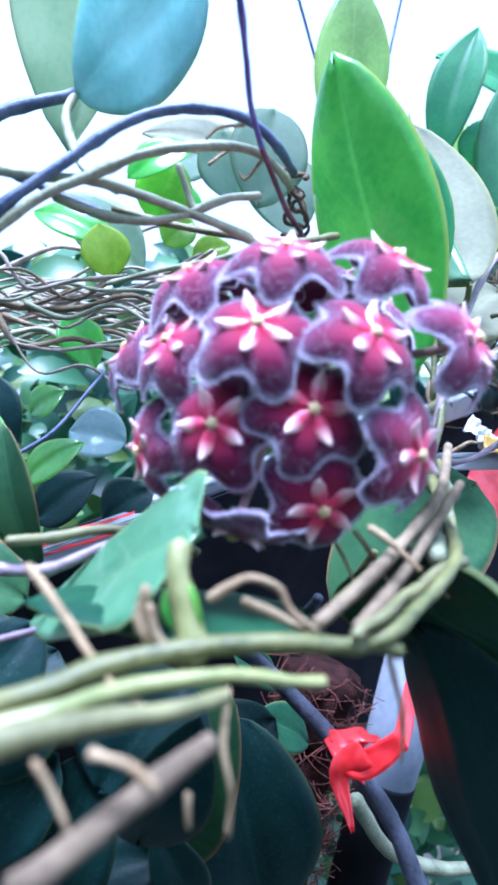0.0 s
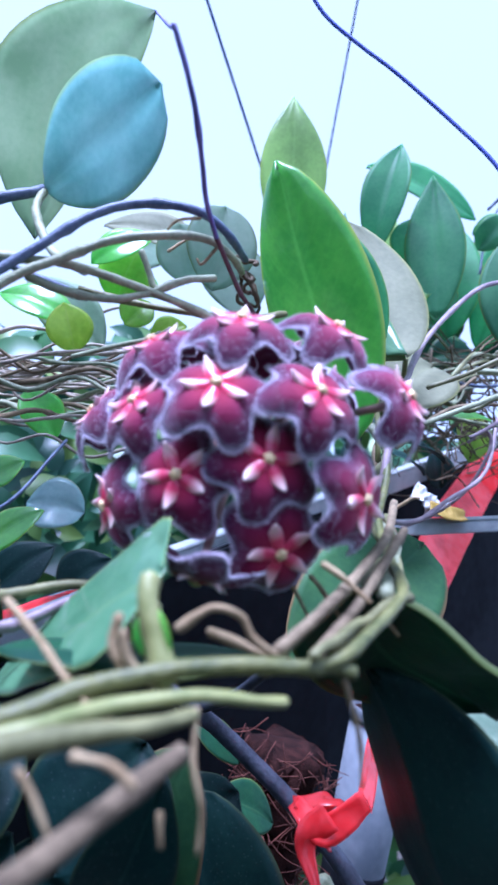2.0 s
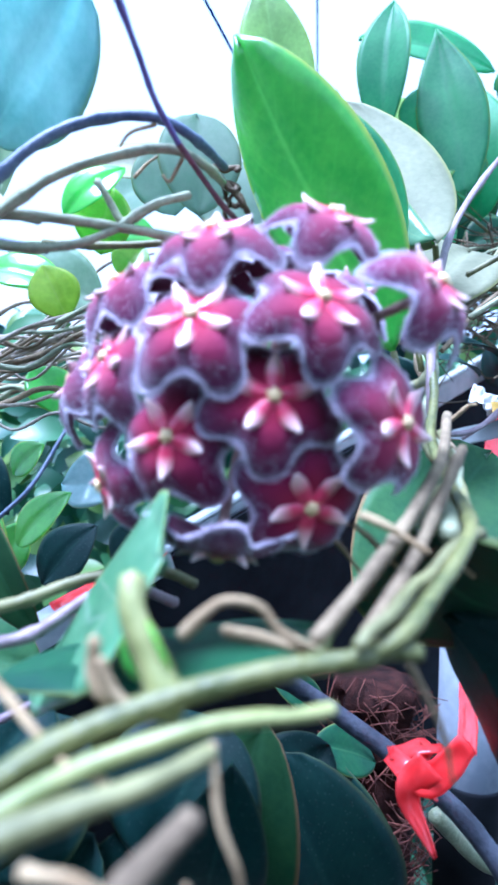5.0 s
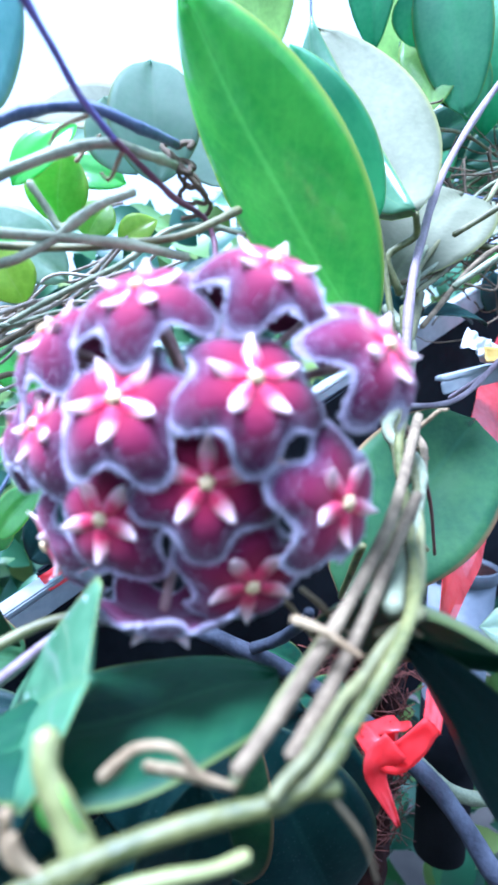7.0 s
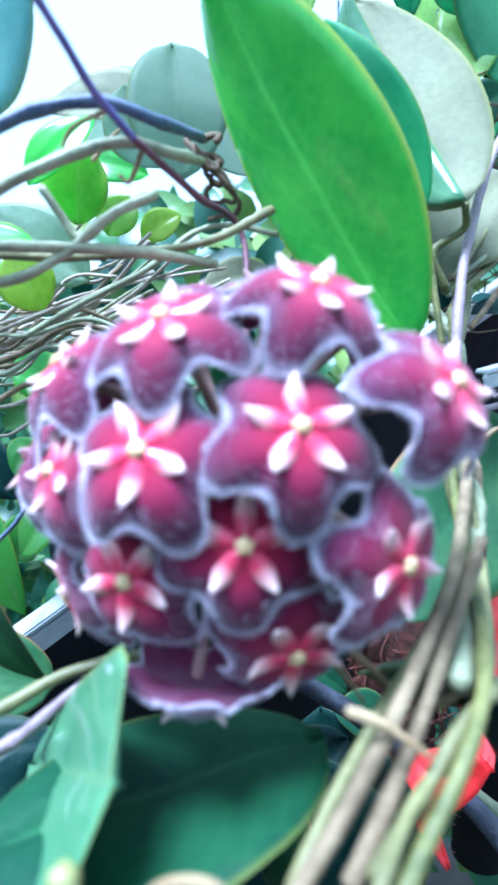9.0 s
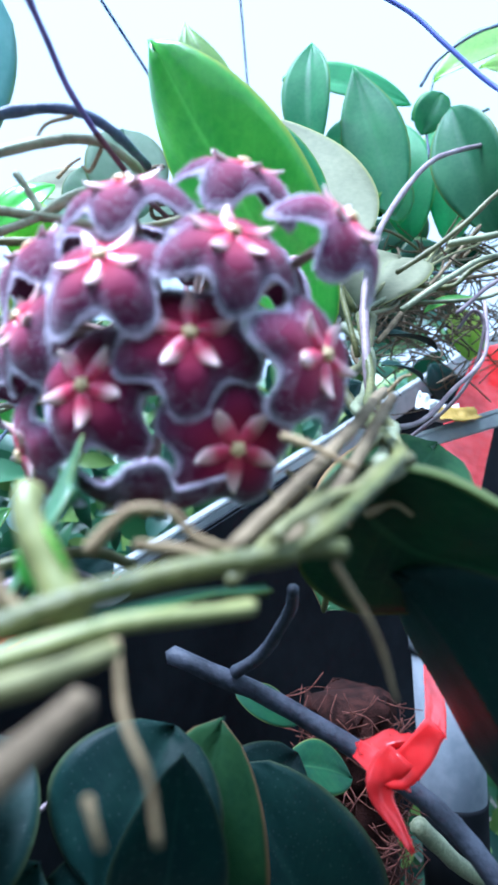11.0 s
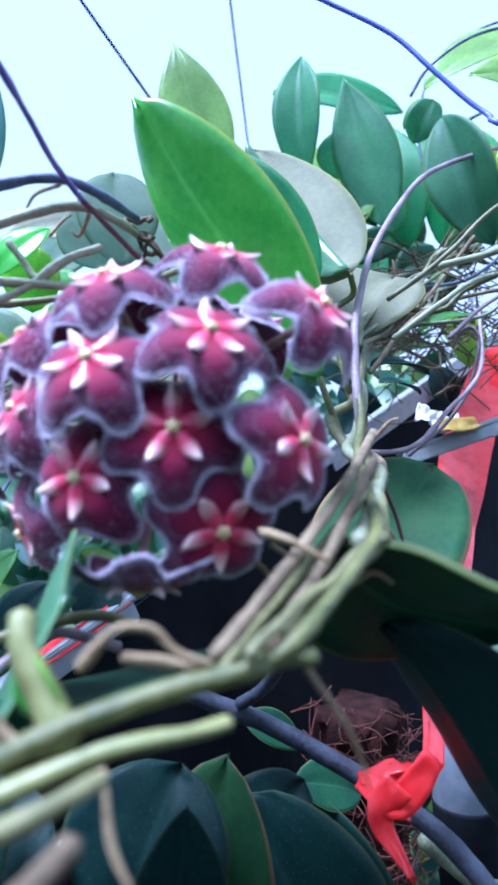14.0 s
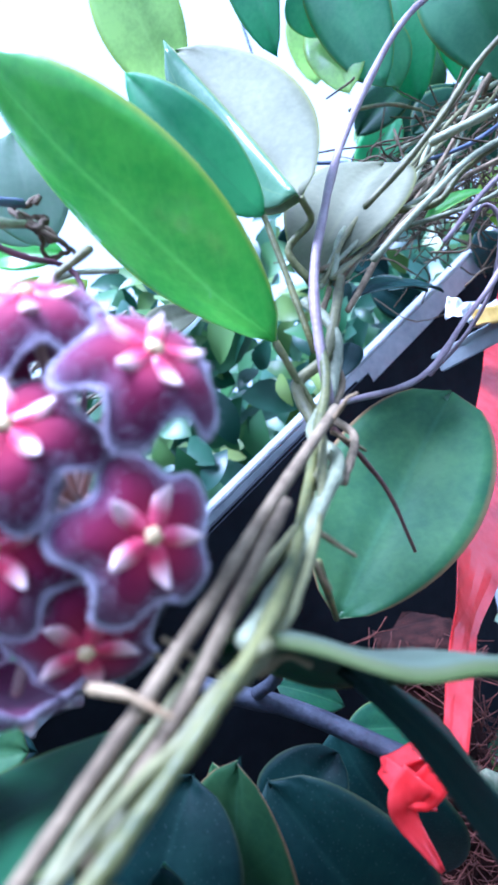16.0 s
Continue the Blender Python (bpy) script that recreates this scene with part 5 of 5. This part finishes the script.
part("knot", ribbon([tuple(FLAP + out * 0.003), tuple(KNOT + lift * 0.006 - out * 0.002), tuple(KNOT - out * 0.006), tuple(KNOT - lift * 0.006 + along * 0.003), tuple(FOLD + along * 0.005 - lift * 0.003)], [0.005, 0.007, 0.008, 0.008, 0.006], [(-0.5, -0.4, 0.8), (0, 0, 1), (0, 1, 0), (0, 0, -1), (0, -1, -0.3)], crease=0.0004, seed=9), RIBBON, tie)
part("tail", ribbon([tuple(FOLD + lift * 0.004), tuple(FOLD + out * 0.0015 - lift * 0.006), tuple(POINT)], [0.009, 0.008, 0.0015], [(-0.4, -1, 0.4), (0.3, -1, 0.1), (0.8, -1, 0)], crease=0.0004, seed=6), RIBBON, tie)


# ---- rails, pot, fibre post ----
def bar(a, b, high, deep, bevel=0.0015):
    """A straight bar with softened edges from a to b."""
    a, b = Vector(a), Vector(b)
    bm = bmesh.new()
    bmesh.ops.create_cube(bm, size=1)
    bmesh.ops.scale(bm, vec=((b - a).length, deep, high), verts=bm.verts)
    bmesh.ops.bevel(bm, geom=bm.edges[:], offset=bevel, segments=2, affect="EDGES")
    along = (b - a).normalized()
    back = Vector((0, 0, 1)).cross(along).normalized()
    m = Matrix((along, back, along.cross(back))).transposed().to_4x4()
    bmesh.ops.transform(bm, matrix=Matrix.Translation((a + b) / 2) @ m, verts=bm.verts)
    return bm


def rail(a, b, high, deep, label):
    """An angle iron: an upright web with a flange along its top."""
    a, b = Vector(a), Vector(b)
    back = Vector((0, 0, 1)).cross((b - a).normalized()).normalized()
    ob = thing("rail", label, "rail", "bench rails")
    front = -back * (deep / 2 - 0.0015)
    part("web", bar(a + front, b + front, high, 0.003, 0.0008), RAIL, ob, smooth=False)
    top = Vector((0, 0, high / 2 + 0.0015))
    part("flange", bar(a + top, b + top, 0.003, deep, 0.0008), RAIL, ob, smooth=False)
    return ob


R = [(0.0621, 0.4289, 1.3193), (0.3630, 0.6689, 1.5156)]
ra, rb = Vector(R[0]), Vector(R[1])
rail(ra + (ra - rb) * 0.35, rb + (rb - ra) * 3, 0.016, 0.012, "weathered grey-white painted rail of the bench")
rc, rd = Vector((0.1318, 0.3827, 1.3314)), Vector((0.2023, 0.3828, 1.3525))
rail(rc + (rc - rd) * 0.1, rd + (rd - rc) * 2, 0.008, 0.02, "thin white painted rail in the shade")
re, rf = Vector((-0.0813, 0.262, 1.2243)), Vector((-0.0124, 0.33, 1.269))
rail(re + (re - rf) * 1.5, re + (rf - re) * 0.72, 0.010, 0.012, "grey painted rail with a red strip on it")
# added dark panels in place of the deep shade below the rails
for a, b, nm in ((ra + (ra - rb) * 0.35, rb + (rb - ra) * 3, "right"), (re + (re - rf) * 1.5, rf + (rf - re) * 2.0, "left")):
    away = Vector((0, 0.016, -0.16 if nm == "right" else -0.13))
    tagged(part("wall_" + nm, bar(a + away, b + away, 0.30 if nm == "right" else 0.24, 0.006), GAP_AND_POT_BLACK, smooth=False), "dark panel added to fill the shaded gap below the rail", "board", kind="structure")
strip = thing("red_strip", "faded red plastic strip lying along the rail", "strip")
part("band", ribbon([tuple(re + (rf - re) * s + Vector((0, -0.004, 0.006 + 0.001 * math.sin(s * 9)))) for s in (0.15, 0.33, 0.5, 0.7)], [0.009, 0.010, 0.009, 0.007], [(0, -0.7, 0.7)] * 4, seed=12), RIBBON, strip)

post = thing("fibre_post", "dark brown tree-fern fibre post with loose red strands", "post")
pc = Vector((0.0837, 0.3490, 1.1880))
bm = bmesh.new()
rings = []
for i in range(26):
    z = pc.z + 0.004 - i * 0.006
    rings.append([bm.verts.new((pc.x + (0.022 + 0.009 * noise.noise(Vector((math.cos(2 * math.pi * k / 28) * 2, math.sin(2 * math.pi * k / 28) * 2, i * 0.5)))) * math.cos(2 * math.pi * k / 28),
                                pc.y + (0.022 + 0.009 * noise.noise(Vector((math.cos(2 * math.pi * k / 28) * 2, math.sin(2 * math.pi * k / 28) * 2, i * 0.5)))) * math.sin(2 * math.pi * k / 28), z)) for k in range(28)])
for a, b in zip(rings, rings[1:]):
    for k in range(28):
        bm.faces.new((a[(k + 1) % 28], a[k], b[k], b[(k + 1) % 28]))
bm.faces.new(rings[0])
for v in bm.verts:
    v.co += Vector((0, 0, 0.010 * noise.noise(v.co * 70)))
part("core", bm, COIR, post)
rng = random.Random(31)
fib = bmesh.new()
for k in range(420):
    a, z = rng.uniform(math.pi, 2 * math.pi), pc.z + 0.014 - rng.random() ** 0.7 * 0.13
    c = Vector((pc.x + 0.026 * math.cos(a), pc.y + 0.026 * math.sin(a), z))
    d = Vector((rng.uniform(-1, 1), rng.uniform(-0.6, 0.2), rng.uniform(-0.9, 0.9))) * rng.uniform(0.006, 0.016)
    tube([c - d, c + Vector((rng.uniform(-1, 1), -abs(rng.uniform(0, 1)), rng.uniform(-1, 1))) * 0.003, c + d], rng.uniform(0.00015, 0.0004), steps=3, sides=4, bm=fib)
tagged(part("fibre_strand", fib, surface("fibre_strand", (0.060, 0.014, 0.009), (0.16, 0.05, 0.028), 200, rough=0.85), post), kind="stuff")

pot = thing("flower_pot", "black plastic pot in a pale grey sleeve behind the post", "pot")
gc = Vector((0.1600, 0.4157, 1.0760))
def turned(prof, c):
    """A round shell with the profile (radius, height) about the upright line through c."""
    bm = bmesh.new()
    rows = [[bm.verts.new((c.x + r * math.cos(2 * math.pi * k / 40), c.y + r * math.sin(2 * math.pi * k / 40), c.z + z)) for k in range(40)] for r, z in prof]
    for a, b in zip(rows, rows[1:]):
        for k in range(40):
            bm.faces.new((a[k], a[(k + 1) % 40], b[(k + 1) % 40], b[k]))
    return bm, rows


bm, rows = turned([(0.0180, -0.08), (0.0207, 0.034), (0.0210, 0.036), (0.0198, 0.037), (0.0180, 0.020)], gc)
bm.faces.new(rows[0][::-1])
bm.faces.new(rows[-1])
part("body", bm, GAP_AND_POT_BLACK, pot, "black plastic body")
bm, rows = turned([(0.0199, 0.030), (0.0202, 0.037), (0.0222, 0.129), (0.0213, 0.129), (0.0189, 0.030), (0.0199, 0.030)], gc)
part("sleeve", bm, POT, pot, "pale grey sleeve")
bm, rows = turned([(0.0224, 0.125), (0.0235, 0.126), (0.0235, 0.133), (0.0232, 0.134), (0.0223, 0.134), (0.0220, 0.125), (0.0224, 0.125)], gc)
part("rim", bm, POT, pot)
bm, rows = turned([(0.0219, 0.131), (0.0144, 0.134), (0.0048, 0.135)], gc)
bm.faces.new(rows[-1])
part("soil", bm, COIR, pot, "dark coarse potting mix")

card = thing("plant_label", "crumpled white card with an ochre patch lying on the rail", "label")
cc = Vector((0.1410, 0.3690, 1.3555))
part("card", ribbon([cc + Vector((-0.008, 0, 0.003)), cc, cc + Vector((0.009, 0.003, -0.004)), cc + Vector((0.02, 0.004, -0.003))], [0.012, 0.012, 0.013, 0.010], [(0.1, -0.9, 0.5)] * 4, crease=0.002, seed=21), PAPER, card)
part("patch", ribbon([cc + Vector((0.004, -0.003, -0.006)), cc + Vector((0.018, -0.001, -0.006)), cc + Vector((0.030, 0.002, -0.004))], [0.010, 0.011, 0.009], [(0.1, -0.9, 0.5)] * 3, crease=0.001, seed=22), OCHRE, card)

# ---- foliage behind ----
def far_leaves(count, box, seed, size, sky_line):
    """Many small leaves as one mass, under the sky line."""
    rng = random.Random(seed)
    verts, faces = [], []
    x0, x1, y0, y1, z0 = box
    for k in range(count):
        x, y = rng.uniform(x0, x1), rng.uniform(y0, y1)
        if x > -0.02 and y > 0 and y < 0.47 + 0.8 * x:
            continue
        z = z0 + (sky_line(x, y) - z0) * rng.random() ** 0.8
        u = Vector((rng.uniform(-1, 1), rng.uniform(-0.5, 0.5), rng.uniform(-0.5, 1))).normalized()
        n = Vector((rng.uniform(-0.7, 0.7), -1, rng.uniform(-0.2, 1.2)))
        n = (n - u * n.dot(u)).normalized()
        s = u.cross(n)
        length = size * rng.uniform(0.6, 1.3)
        w = length * rng.uniform(0.2, 0.3)
        c = Vector((x, y, z))
        i0 = len(verts)
        prof = ((0, 0.08), (0.10, 0.50), (0.24, 0.86), (0.42, 1.0), (0.62, 0.86), (0.80, 0.54), (0.92, 0.24), (1, 0.02))
        for t, f in prof:
            bow = n * length * (0.12 * math.sin(math.pi * t))
            for v in (-1, 0, 1):
                verts.append(c + u * (t - 0.5) * length + s * (w * f * v) + bow + n * abs(v) * w * f * 0.25)
        for r in range(7):
            for j in range(2):
                a = i0 + r * 3 + j
                faces.append((a, a + 1, a + 4, a + 3))
    me = bpy.data.meshes.new("far_leaves")
    me.from_pydata([tuple(v) for v in verts], [], faces)
    me.polygons.foreach_set("use_smooth", [True] * len(me.polygons))
    return me


def foliage_material():
    m = surface("far_leaf", (0.02, 0.07, 0.035), (0.05, 0.15, 0.05), 12, rough=0.4, through=0.2)
    n, l = m.node_tree.nodes, m.node_tree.links
    geo = n.new("ShaderNodeNewGeometry")
    pick = ramp(n, [(0.0, (0.015, 0.06, 0.04)), (0.35, (0.03, 0.11, 0.05)), (0.7, (0.06, 0.17, 0.05)), (0.93, (0.16, 0.26, 0.05)), (1.0, (0.24, 0.32, 0.08))])
    l.new(geo.outputs["Random Per Island"], pick.inputs["Fac"])
    l.new(pick.outputs["Color"], n["Principled BSDF"].inputs["Base Color"])
    for k in n:
        if k.bl_idname == "ShaderNodeBsdfTranslucent":
            l.new(pick.outputs["Color"], k.inputs["Color"])
    return m


FOLIAGE = foliage_material()
for count, box, seed, size, line, label in (
    (5200, (-0.9, 1.0, 0.46, 0.75, 0.75), 41, 0.045, lambda x, y: 1.30 + 0.36 * y + 0.30 * x, "dense mass of hoya leaves behind the vines"),
    (8000, (-2.0, 2.2, 0.8, 1.5, 0.2), 42, 0.09, lambda x, y: 1.30 + 0.20 * y + 0.15 * x, "dark shrubs beyond the bench"),
    # added out of view behind the camera, to hold back light from the front
    (6000, (-1.4, 1.4, -1.2, -0.5, 0.1), 43, 0.14, lambda x, y: 1.50, "unseen leaf mass added behind the camera to block front light"),
):
    me = far_leaves(count, box, seed, size, line)
    me.materials.append(FOLIAGE)
    tagged(new("shrub", me), label, "shrub", kind="stuff")
